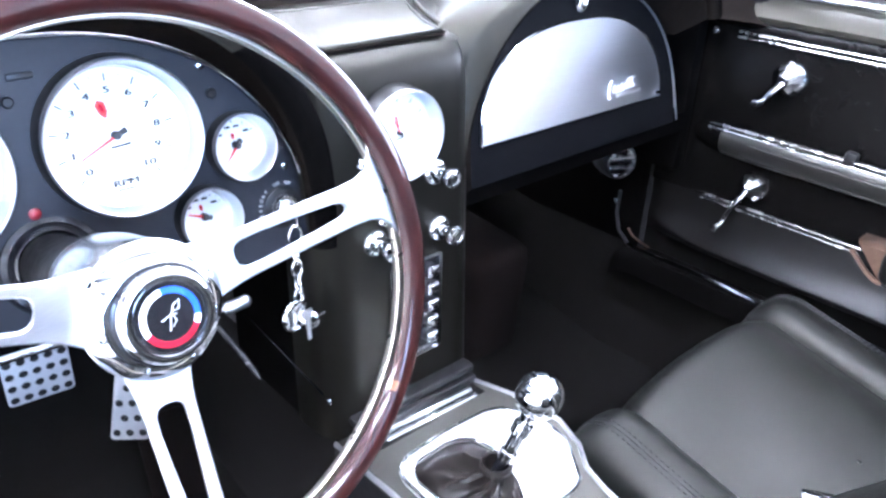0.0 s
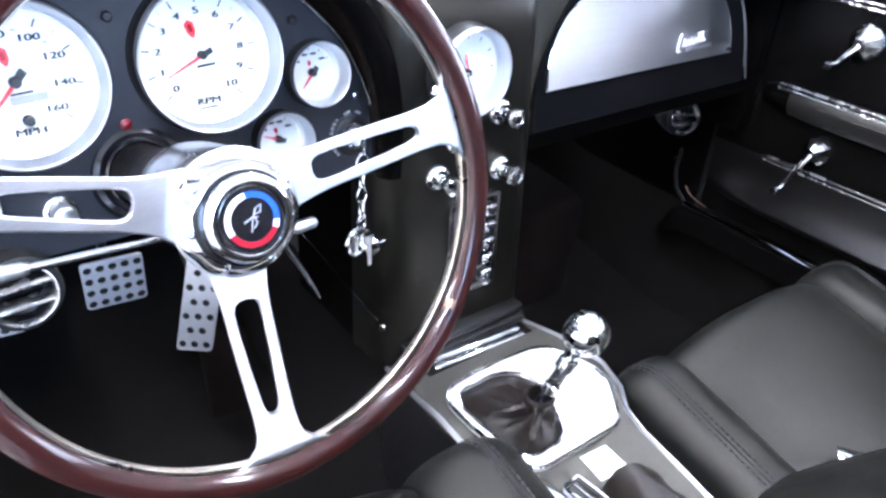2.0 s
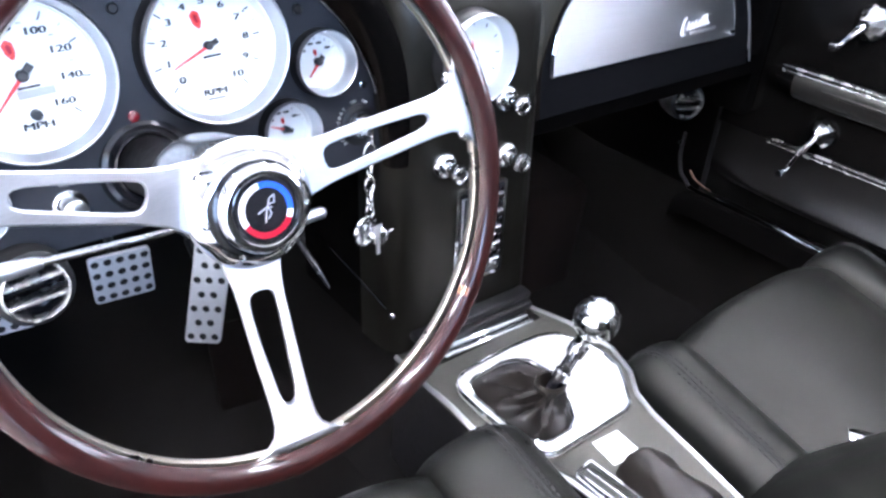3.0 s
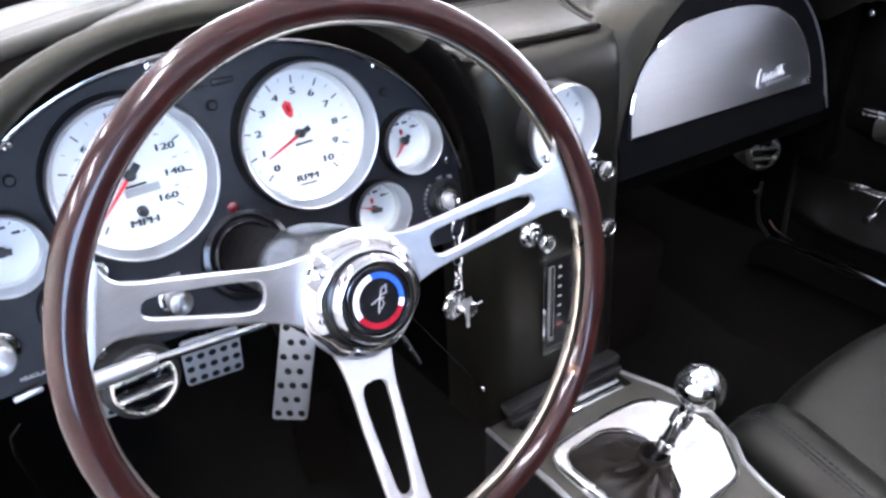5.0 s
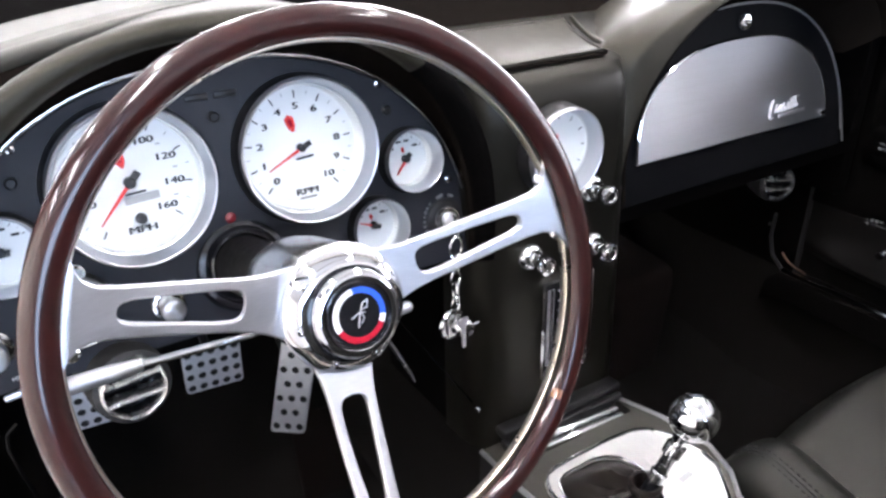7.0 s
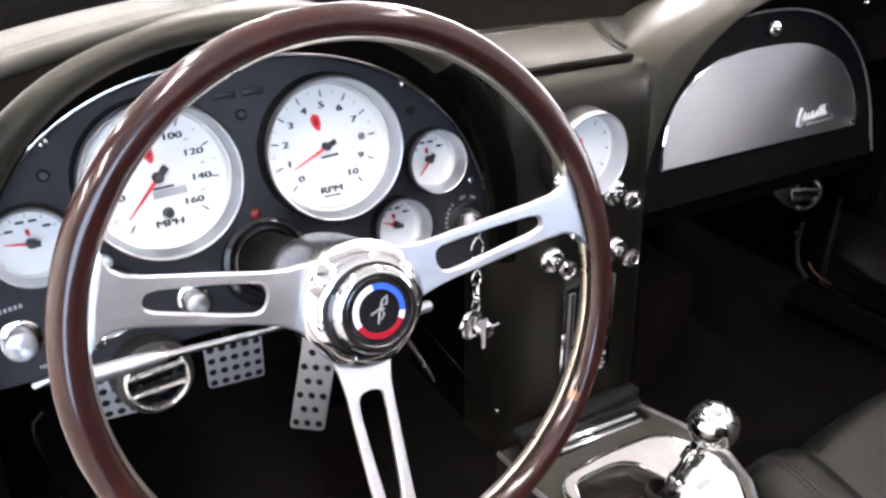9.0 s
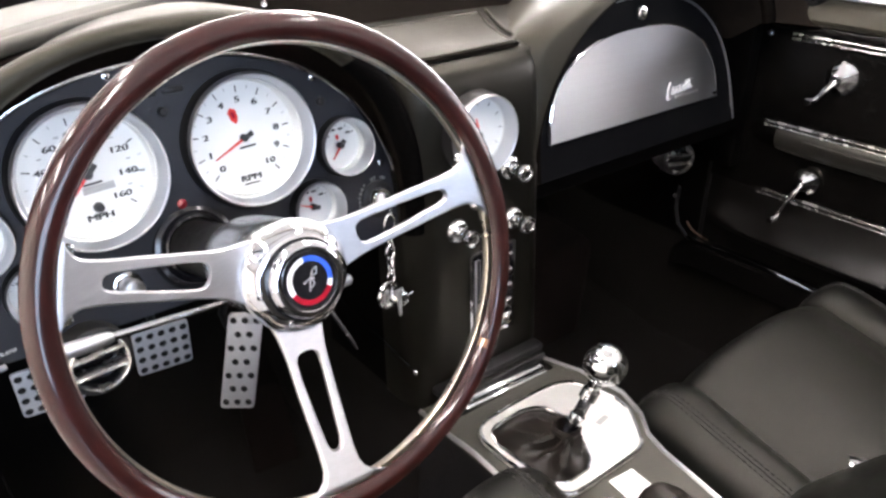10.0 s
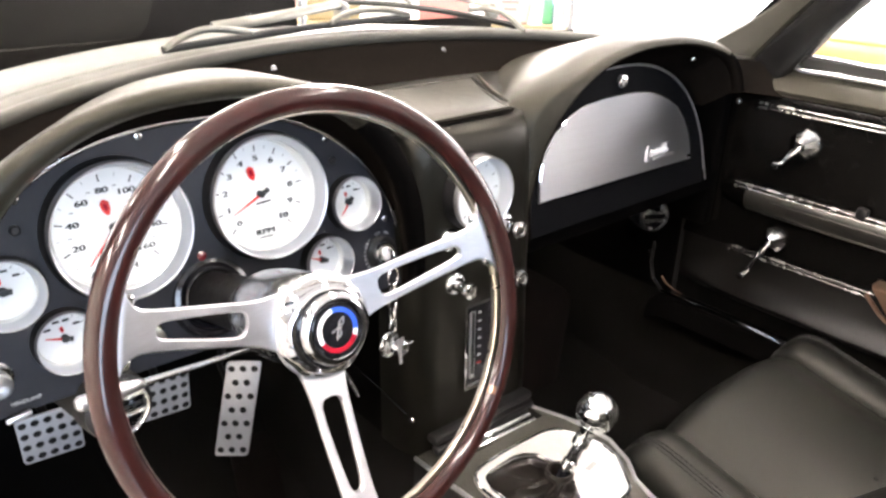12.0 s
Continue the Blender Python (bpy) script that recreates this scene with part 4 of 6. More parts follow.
for cz, w, h, r, axis in ((0.726, 0.008, 0.012, 0.0014, "x"), (0.708, 0.006, 0.011, 0.0016, "y"), (0.692, 0.006, 0.010, 0.0016, "x"), (0.676, 0.0065, 0.011, 0.0017, "y"), (0.661, 0.005, 0.009, 0.0014, "x")):
    part("chain_link", ring_link(kx, ky - 0.004, cz, w, h, r, axis), CHROME, keys)
FM = frame_of((kx - 0.005, ky - 0.004, 0.640), (1, 0.25, 0.05), (0, 0, 1))
part("fob", lathe([(0, -0.002), (0.0125, -0.002), (0.0135, 0), (0.0125, 0.002), (0.0105, 0.0028), (0.0095, 0.0018), (0, 0.0018)], FM @ Matrix.Scale(1.3, 4), 32), CHROME, keys, "round chrome fob")
FM2 = frame_of((kx + 0.007, ky - 0.010, 0.633), (1, -0.5, 0.1), (0.1, 0.2, 1))
part("medal", lathe([(0, -0.001), (0.0095, -0.001), (0.0105, 0), (0.0095, 0.002), (0.007, 0.0032), (0, 0.004)], FM2, 28), CHROME, keys)
part("spare_key", plate([(-0.002, -0.020), (0.002, -0.020), (0.0025, 0.004), (0.006, 0.008), (0.006, 0.015), (-0.006, 0.015), (-0.006, 0.008), (-0.0025, 0.004)], 0.0018, frame_of((kx + 0.001, ky - 0.016, 0.636), (1, 0.1, 0.05), (0, 0, 1))), SATIN, keys)
part("pin", tube([(kx + 0.012, ky - 0.01, 0.633), (kx + 0.024, ky - 0.012, 0.637)], 0.0012, 6), CHROME, keys)


def pull_knob(m, s):
    k = part("pull_knob", lathe([(0, 0.020 * s), (0.0092 * s, 0.0205 * s), (0.0108 * s, 0.023 * s), (0.0110 * s, 0.029 * s), (0.0095 * s, 0.033 * s), (0.0055 * s, 0.0345 * s), (0.005 * s, 0.0335 * s), (0, 0.0335 * s)], m, 32), CHROME, dash, "polished chrome pull knob on a stepped collar")
    part("collar", lathe([(0, 0), (0.0150 * s, 0), (0.0150 * s, 0.002 * s), (0.0135 * s, 0.006 * s), (0.0105 * s, 0.0085 * s), (0.008 * s, 0.009 * s), (0, 0.009 * s)], m, 32), CHROME, k)
    part("stem", lathe([(0.0058 * s, 0.006 * s), (0.0055 * s, 0.020 * s), (0.0075 * s, 0.022 * s), (0, 0.022 * s)], m, 24), CHROME, k)


for x, z, s in ((-0.4265, 0.7355, 0.85), (-0.5580, 0.7375, 1.0)):
    m = on_panel(x, z)
    k = part("control_knob", lathe([(0.009 * s, 0.002), (0.0095 * s, 0.012), (0.0115 * s, 0.014), (0.0115 * s, 0.022), (0.0108 * s, 0.0232), (0.0095 * s, 0.0238), (0.0030 * s, 0.0242), (0, 0.0236)], m, 40), SPUN, ip, "satin aluminium control knob")
    part("collar", lathe([(0, 0), (0.0155 * s, 0), (0.0155 * s, 0.003), (0.0125 * s, 0.004), (0, 0.004)], m, 32), CHROME, k)


# ---- clock, knobs and radio on the centre stack ----
def on_stack(x, z, out=0.0):
    return frame_of((x, stack_y(z), z), (1, 0, 0), (0, 0.031, 1)) @ Matrix.Translation((0, 0, out))


clock = gauge("dash_clock", -0.038, 0.806, 0.0455, "round white-faced clock in a deep aluminium bezel on the stack",
              ([a for a in range(0, 360, 30)], [], []), (118, 0.42, 0.02, 0.1), (), group="", m=on_stack(-0.038, 0.806, 0.002), rise=0.022, deep=-0.002)
part("hour_hand", box((0.018, 0.0016, 0.0006), on_stack(-0.038, 0.806, 0.0085) @ Matrix.Rotation(radians(105), 4, "Z") @ Matrix.Translation((0.009, 0, 0))), RED, clock)
for x, z in ((0.014, 0.752), (0.021, 0.684), (-0.067, 0.693), (-0.076, 0.753)):
    pull_knob(on_stack(x, z), 1.0)

radio = thing("vertical_radio", on_stack(-0.013, 0.535).translation, "narrow vertical car radio with chrome frame and push buttons", "radio")
part("frame", ring_plate(rounded(-0.05, 0.532, 0.024, 0.657, 0.005), rounded(-0.046, 0.536, 0.020, 0.653, 0.003), 0.005, frame_of((0, stack_y(0) + 0.0, 0), (1, 0, 0), (0, 0.031, 1))), CHROME, radio)
part("dial_face", box((0.067, 0.118, 0.002), on_stack(-0.013, 0.5945, 0.001)), GLOSS, radio, "black radio dial")
part("tuning_scale", box((0.009, 0.098, 0.003), on_stack(-0.036, 0.595, 0.002), 0.001), SATIN, radio)
part("tuning_slot", box((0.004, 0.09, 0.001), on_stack(-0.036, 0.599, 0.0042)), INK, radio)
for k in range(7):
    part("label_bar", box((0.005, 0.0022, 0.0006), on_stack(-0.023, 0.640 - 0.0125 * k, 0.0022)), WHITEINK, radio)
part("red_pointer", box((0.008, 0.0016, 0.001), on_stack(-0.023, 0.566, 0.0024)), RED, radio)
for k in range(5):
    part("push_button", box((0.017, 0.013, 0.010), on_stack(0.008, 0.637 - 0.0215 * k, 0.006) @ Matrix.Rotation(0.2, 4, "X"), 0.003), CHROME, radio)

screw("lining_screw", frame_of((0.444, 0.229, 0.9115), (0.92, 0, -0.39), (0.1755, -0.8909, 0.414)), 0.0042, None, "small bright screw in the cowl lining")

# ---- glove box ----
def on_glove(x, z, out=0.0):
    return frame_of((x, glove_y(z), z), (1, 0, 0), EY) @ Matrix.Translation((0, 0, out))


gb = thing("glove_box", (0.33, glove_y(0.70), 0.70), "glove box with brushed aluminium door in a black surround", "glove box")
GM = on_glove(0.325, 0.69, -0.003)
gl_arch = [(x - 0.325, (z - 0.69) * K) for x, z in superellipse(0.325, 0.69, 0.224, 0.905, 2.4, 50)]
part("surround", plate(gl_arch, 0.003, GM, bevel=0.001), SURROUND, gb, "black painted surround")
part("surround_trim", tube([GM @ Vector((x, y, 0.004)) for x, y in gl_arch[1:-1]], 0.0018, 6), BEZEL, gb)
door_arch = []
for i in range(50):
    a = math.pi * i / 49
    c, s = math.cos(a), math.sin(a)
    power = 2.5
    door_arch.append((0.3185 + 0.186 * math.copysign(abs(c) ** (2 / power), c) - 0.325, (0.738 + 0.126 * s ** (2 / 2.35) - 0.69) * K))
part("door", plate(door_arch, 0.004, on_glove(0.325, 0.69, 0.0), bevel=0.0012), BRUSH, gb, "brushed aluminium glove box door")
part("door_trim", tube([on_glove(0.325, 0.69, 0.003) @ Vector((x, y, 0)) for x, y in door_arch], 0.0016, 6, closed=True), CHROME, gb, "thin bright edge")
part("lock", lathe([(0, 0), (0.0105, 0), (0.0105, 0.003), (0.0085, 0.006), (0.006, 0.0062), (0.006, 0.0045), (0, 0.0045)], on_glove(0.326, 0.8825), 28), CHROME, gb, "round chrome lock")
part("keyhole", box((0.0016, 0.007, 0.001), on_glove(0.326, 0.8825, 0.0055)), INK, gb)
part("edge_strip", tube([on_glove(0.550, 0.694, 0.004).translation, on_glove(0.5455, 0.72, 0.004).translation, on_glove(0.541, 0.752, 0.004).translation], [0.0012, 0.0016, 0.001], 6), BEZEL, gb, "thin bright end strip")
# the script badge, as plain strokes
BADGE = on_glove(0.413, 0.7655, 0.0062)
part("badge_stroke", tube([BADGE @ p for p in smooth_line([(-0.027, 0.012, 0), (-0.033, 0.006, 0), (-0.0365, -0.010, 0), (-0.029, -0.011, 0)], 14)], [0.0009] + [0.0019] * 11 + [0.0014, 0.0008], 8), PEDAL, gb, "tall bright opening stroke of the script badge")
for k, (u, h) in enumerate(((-0.022, 0.010), (-0.014, 0.008), (-0.006, 0.009), (0.003, 0.008), (0.011, 0.012), (0.018, 0.012))):
    part("badge_stroke", tube([BADGE @ p for p in smooth_line([(u - 0.004, -0.006 + 0.0006 * k, 0), (u, -0.005 + 0.0006 * k + h, 0), (u + 0.002, -0.006 + 0.0006 * k, 0), (u + 0.006, -0.003 + 0.0006 * k, 0)], 10)], 0.0012, 6), PEDAL, gb)
part("badge_stroke", tube([BADGE @ p for p in smooth_line([(0.006, 0.0085, 0), (0.018, 0.0105, 0), (0.027, 0.010, 0)], 8)], 0.0009, 6), PEDAL, gb)
part("badge_bar", box((0.056, 0.0048, 0.002), BADGE @ Matrix.Translation((0.012, -0.0105, -0.001)) @ Matrix.Rotation(0.02, 4, "Z"), 0.0006), SATIN, gb)
part("door_stud", lathe([(0, 0), (0.004, 0), (0.003, 0.003), (0, 0.0035)], on_glove(0.497, 0.744, 0.004), 14), CHROME, gb)
for x in (0.405, 0.505):
    screw("hood_screw", frame_of((x, 0.232, 0.9305 if x < 0.45 else 0.908), (1, 0, 0), (0, 0.9, 0.3)), 0.004, gb)


def air_vent(name, m, r, label, deep):
    t = thing(name, m.translation, label, "air vent", "round air vents")
    part("housing", lathe([(r * 1.0, 0.0), (r * 1.22, -0.002), (r * 1.27, -0.012), (r * 1.27, -0.030), (r * 1.18, -0.034), (r * 1.18, -deep), (0, -deep)], m, 40), RUBBER, t, "black vent housing")
    part("ring", lathe([(r * 0.91, -0.004), (r * 0.915, 0.001), (r * 0.94, 0.0035), (r * 0.98, 0.0048), (r * 1.02, 0.0040), (r * 1.05, 0.0015), (r * 1.055, -0.004)], m, 44), STRIP, t, "thin chrome ring")
    part("throat", lathe([(r * 0.93, -0.002), (r * 0.9, -0.016), (0, -0.018)], m, 40), GLOSS, t)
    for v in (-0.33, 0.33):
        w = r * math.sqrt(1 - v * v)
        part("slat", box((1.84 * w, 0.0022, 0.012), m @ Matrix.Translation((0, v * r, -0.005)) @ Matrix.Rotation(radians(24), 4, "X"), 0.0008), STRIP, t)
    return t


air_vent("air_vent", frame_of((-0.470, 0.196, 0.687), (1, 0.1, 0), (0, 0.15, 1)), 0.0255, "round black air vent with chrome ring under the panel", 0.12)
air_vent("air_vent", frame_of((0.537, 0.312, 0.602), (0.9, -0.45, 0), (0, 0.1, 1)), 0.0245, "round black air vent with chrome ring in the passenger footwell", 0.05)
screw("kick_screw", frame_of((0.602, 0.300, 0.428), (0, -1, 0), (0, 0, 1)), 0.004, None, "bright screw in the kick panel")
screw("kick_screw", frame_of((0.583, 0.34, 0.51), (0, -1, 0), (0, 0, 1)), 0.005, None, "bright screw in the kick panel")
screw("tunnel_screw", frame_of((-0.1305, 0.194, 0.519), (0.1, -1, 0), (0.1, 0, 1)), 0.0042, None, "bright screw in the tunnel side")

# ---- steering wheel and column ----
WUP = Vector((0, 0.272, 0.962))
WM = frame_of((-0.363, -0.010, 0.8255), (1, 0, 0), WUP)
wheel = thing("steering_wheel", WM.translation, "three-spoke steering wheel with varnished wood rim and satin aluminium spokes", "steering wheel")
RM, RT = 0.1682, 0.0096


def rim_mesh(a0, a1, n, skip0, skip1, r=RT, grow=0.0):
    """The round of the rim; the tube's inward side from skip0 to skip1 stays open for the metal core."""
    rings = []
    for i in range(n):
        a = radians(a0 + (a1 - a0) * i / (n - 1))
        c = Vector((math.cos(a), math.sin(a), 0))
        row = []
        for j in range(19):
            b = radians(skip0 + (skip1 - skip0) * j / 18)
            rr = r + grow + 0.0005 * math.sin(6 * a) * math.sin(b)
            row.append(WM @ (c * (RM + rr * math.cos(b)) + Vector((0, 0, rr * math.sin(b)))))
        rings.append(row)
    return rings


part("rim", loft(rim_mesh(0, 360 - 360 / 120, 120, -162, 162), False, False, loop=True), WOOD, wheel, "dark red-brown varnished wood rim")
part("rim_core", loft([[WM @ Vector((math.cos(a) * q, math.sin(a) * q, w)) for q, w in ((RM - 0.0060, -0.0010), (RM - 0.0098, -0.0013), (RM - 0.0106, -0.0028), (RM - 0.0106, -0.0062), (RM - 0.0098, -0.0077), (RM - 0.0050, -0.0080))] for a in (2 * math.pi * i / 120 for i in range(120))], True, False, loop=True), CORE, wheel, "aluminium core showing along the inside of the rim")
# small amber patch laid over the lower right of the rim
part("rim_amber_patch", loft(rim_mesh(-37.6, -35.2, 8, 115, 158, grow=0.0004), False, False), AMBER, wheel, "small amber patch on the rim")


EDGE = [(0.030, 0.0230), (0.038, 0.0205), (0.046, 0.0182), (0.056, 0.0166), (0.066, 0.0158), (0.080, 0.0154), (0.100, 0.0148), (0.118, 0.0141), (0.133, 0.0137), (0.144, 0.0144), (0.150, 0.0170), (0.1543, 0.0222), (0.1568, 0.0290), (0.1580, 0.0335)]
SLOT = [(0.0590, 0.0), (0.0598, 0.0042), (0.0620, 0.0074), (0.066, 0.0090), (0.077, 0.0091), (0.098, 0.0079), (0.116, 0.0066), (0.1255, 0.0058), (0.1305, 0.0043), (0.1323, 0.0024), (0.1330, 0.0)]


def along(table, s):
    if s <= table[0][0]:
        return table[0][1]
    for (a, p), (b, q) in zip(table, table[1:]):
        if s <= b:
            return p + (q - p) * (s - a) / (b - a)
    return table[-1][1]


def dish(s):
    k = min(max((s - 0.040) / 0.115, 0), 1)
    return -0.0400 + 0.0360 * (k * 0.75 + 0.25 * k * k)


def spoke(angle):
    """A slotted spoke: two rails that meet beyond both ends of the slot."""
    m = WM @ Matrix.Rotation(radians(angle), 4, "Z")
    stations = sorted({0.030 + 0.128 * i / 40 for i in range(41)} | {s for s, _ in SLOT} | {s for s, _ in EDGE})
    bm = bmesh.new()
    for side in (-1, 1):
        rings = []
        for s in stations:
            o = along(EDGE, s)
            i = along(SLOT, s) if 0.059 < s < 0.1330 else 0.0
            w = dish(s)
            e = 0.0012
            rings.append([m @ Vector(p) for p in ((s, side * i, w), (s, side * i, w + 0.0048 - (e if i else 0)), (s, side * (i + (e if i else 0)), w + 0.0048), (s, side * (o - e), w + 0.0048), (s, side * o, w + 0.0048 - e), (s, side * o, w))])
        loft(rings, True, True, bm)
    bmesh.ops.remove_doubles(bm, verts=bm.verts, dist=2e-5)
    return bm


SPOKES = (11.7, 163.2, 267.3)
for a in SPOKES:
    part("spoke", spoke(a), SATIN, wheel, "slotted satin aluminium spoke")
HX = WM @ Matrix.Translation((0.0066, -0.0054, -0.0018)) @ Matrix.Diagonal((0.95, 0.95, 1, 1))
HB = WM @ Matrix.Translation((0.0040, -0.0034, 0))
part("spoke_plate", lathe([(0.020, -0.0390), (0.0385, -0.0392), (0.0412, -0.0385), (0.0420, -0.0360), (0.0408, -0.0342), (0.038, -0.0336), (0.020, -0.0336)], HB, 60), SATIN, wheel, "satin aluminium hub plate")
# the bell of the hub: three polished lobes over the spoke roots, scalloped between them
bell = []
for r, w, lobe in ((0.0402, -0.0338, 0.0016), (0.0402, -0.0328, 0.0016), (0.0397, -0.0315, 0.0015), (0.0386, -0.0299, 0.0012), (0.0370, -0.0283, 0.0008), (0.0352, -0.0268, 0.0005), (0.0335, -0.0256, 0.0002), (0.0318, -0.0248, 0.0), (0.0285, -0.0245, 0.0)):
    ring = []
    for i in range(96):
        a = 2 * math.pi * i / 96
        f = max(math.cos(a - radians(b)) for b in SPOKES)
        q = r + lobe * math.tanh(6 * (f - 0.72))
        ring.append(HB @ Vector((q * math.cos(a), q * math.sin(a), w)))
    bell.append(ring)
part("hub_dome", loft(bell, True, False), POLISH, wheel, "polished chrome hub dome")
for a in SPOKES:
    for k in (-24, 24):
        q = HB @ Matrix.Rotation(radians(a + k), 4, "Z") @ Matrix.Translation((0.0335, 0, -0.0262))
        part("hub_screw", lathe([(0, -0.002), (0.0024, -0.002), (0.0024, 0.0012), (0.0012, 0.0014), (0.0010, 0.0004), (0, 0.0004)], q, 12), CHROME, wheel, "small recessed hub screw")
part("hub_cone", lathe([(0.0300, -0.078), (0.0318, -0.066), (0.0345, -0.052), (0.0368, -0.043), (0.0372, -0.0385)], HB, 60), GREYHUB, wheel, "grey polished hub cone")
part("cap", lathe([(0.0335, -0.0270), (0.0312, -0.0262), (0.0302, -0.0245), (0.0300, -0.0185), (0.0285, -0.0160), (0.0262, -0.0150), (0.0235, -0.0155), (0.0225, -0.0175), (0, -0.0178)], HX, 60), POLISH, wheel, "polished chrome horn cap")
part("cap_gasket", lathe([(0.0322, -0.0262), (0.0330, -0.0245), (0.0322, -0.0228), (0.0305, -0.0222)], HX, 56), GLOSS, wheel, "thin black ring under the horn cap")
part("emblem_disc", lathe([(0, -0.0158), (0.0212, -0.0158), (0.0218, -0.0166), (0.0218, -0.018)], HX, 48), GLOSS, wheel, "black emblem disc")


def ring_segment(a0, a1, r0, r1, w, n=24):
    out = arc(0, 0, r1, a0, a1, n) + list(reversed(arc(0, 0, r0, a0, a1, n)))
    bm = bmesh.new()
    for i in range(n - 1):
        q = [out[i], out[i + 1], out[2 * n - 2 - i], out[2 * n - 1 - i]]
        bm.faces.new([bm.verts.new(HX @ Vector((x, y, w))) for x, y in q])
    bmesh.ops.remove_doubles(bm, verts=bm.verts, dist=1e-6)
    return bm


part("emblem_ring", ring_segment(98, 206, 0.0147, 0.0188, -0.01545), WHITE, wheel)
part("emblem_ring", ring_segment(-12, 98, 0.0147, 0.0188, -0.01545), BLUE, wheel)
part("emblem_ring", ring_segment(-30, -12, 0.0147, 0.0188, -0.01545), WHITE, wheel)
part("emblem_ring", ring_segment(206, 330, 0.0147, 0.0188, -0.01545), CRIMSON, wheel)
for pts in (((-0.002, -0.008), (0.000, 0.000), (0.003, 0.007)), ((-0.006, -0.001), (0.0, 0.0015), (0.004, 0.001)), ((0.0, -0.006), (0.003, -0.003), (0.001, 0.003)), ((0.003, 0.007), (0.007, 0.009), (0.006, 0.004), (0.001, 0.003))):
    part("emblem_stroke", tube([HX @ Vector((u, v, -0.0152)) for u, v in pts], 0.00042, 5), SATIN, wheel)
for a in SPOKES[:2]:
    for sgn in (-1, 1):
        q = WM @ Matrix.Rotation(radians(a), 4, "Z") @ Matrix.Translation((0.1530, 0.0200 * sgn, -0.0040))
        part("rim_bolt", lathe([(0, -0.002), (0.0042, -0.002), (0.0042, 0.0008), (0.003, 0.002), (0, 0.002)], q, 14), CHROME, wheel)

col = thing("steering_column", (-0.360, 0.23, 0.75), "black steering column with a grey collar behind the wheel", "steering column")
CA, CB = HB @ Vector((0, 0, -0.066)), Vector((-0.358, 0.245, 0.748))
cdir = (CA - CB).normalized()
CM = frame_of(CB, Vector((1, 0, 0)), cdir.cross(Vector((1, 0, 0))) * 1.0)
if (CM.to_3x3() @ Vector((0, 0, 1))).dot(cdir) < 0:
    CM = CM @ Matrix.Rotation(math.pi, 4, "X")
L = (CA - CB).length
part("jacket", lathe([(0.0255, -0.12), (0.0255, L * 0.58), (0.027, L * 0.60)], CM, 40), BLACK, col, "black column jacket")
part("shroud", lathe([(0.0280, L * 0.58), (0.0330, L * 0.64), (0.0370, L * 0.72), (0.0390, L * 0.82), (0.0395, L + 0.010), (0.0360, L + 0.017)], CM, 56), GREYHUB, col, "grey polished shroud behind the hub")
part("panel_collar", lathe([(0.0275, 0.012), (0.0300, 0.018), (0.0345, 0.0205), (0.0390, 0.0190), (0.0420, 0.0140), (0.0430, 0.0080), (0.0430, -0.02)], CM, 44), GLOSS, col, "gloss black collar where the column meets the panel")
part("panel_collar_ring", lathe([(0.0260, 0.013), (0.0262, 0.0215), (0.0278, 0.0228), (0.0294, 0.0215), (0.0300, 0.017)], CM, 44), GLOSS, col, "thin glossy black ring")

lever = thing("turn_signal_lever", (-0.392, 0.115, 0.752), "slim chrome turn signal lever on the steering column", "lever")
part("rod", tube([(-0.372, 0.118, 0.752), (-0.395, 0.118, 0.7525), (-0.475, 0.116, 0.757)], [0.003, 0.003, 0.0033], 12), CHROME, lever)
part("handle", tube([(-0.470, 0.116, 0.7565), (-0.474, 0.116, 0.757), (-0.490, 0.115, 0.758), (-0.520, 0.1135, 0.7592), (-0.523, 0.1134, 0.7594)], [0.0033, 0.0050, 0.0062, 0.0064, 0.0040], 16), SATIN, lever, "thicker satin end")
stub = thing("vent_pull", (-0.232, 0.2, 0.676), "short chrome pull under the instrument panel", "pull")
part("stem", tube([(-0.262, 0.215, 0.672), (-0.232, 0.2, 0.676)], 0.004, 12), CHROME, stub)
part("tip", tube([(-0.234, 0.2005, 0.676), (-0.230, 0.199, 0.6765), (-0.213, 0.197, 0.679), (-0.210, 0.197, 0.6794)], [0.0045, 0.0062, 0.0058, 0.003], 14), SATIN, stub)
rod = thing("release_rod", (-0.243, 0.2, 0.66), "slim bright release rod hanging under the panel", "rod")
part("rod", tube([(-0.262, 0.2, 0.70), (-0.243, 0.2, 0.66), (-0.222, 0.2, 0.618), (-0.207, 0.2, 0.585)], [0.0026, 0.0028, 0.0030, 0.0018], 10), GREYHUB, rod)
part("rod_grip", tube([(-0.224, 0.2, 0.622), (-0.210, 0.2, 0.592)], [0.0034, 0.0026], 10), GREYHUB, rod)
tagged(part("door_seal", tube([(-0.562, 0.35, 0.585), (-0.573, 0.35, 0.575), (-0.575, 0.35, 0.558), (-0.571, 0.35, 0.53), (-0.566, 0.35, 0.504), (-0.561, 0.35, 0.451), (-0.553, 0.35, 0.38), (-0.55, 0.35, 0.25)], 0.0020, 6), VINYL), "thin dark seal edging the footwell side trim", "trim", kind="structure")

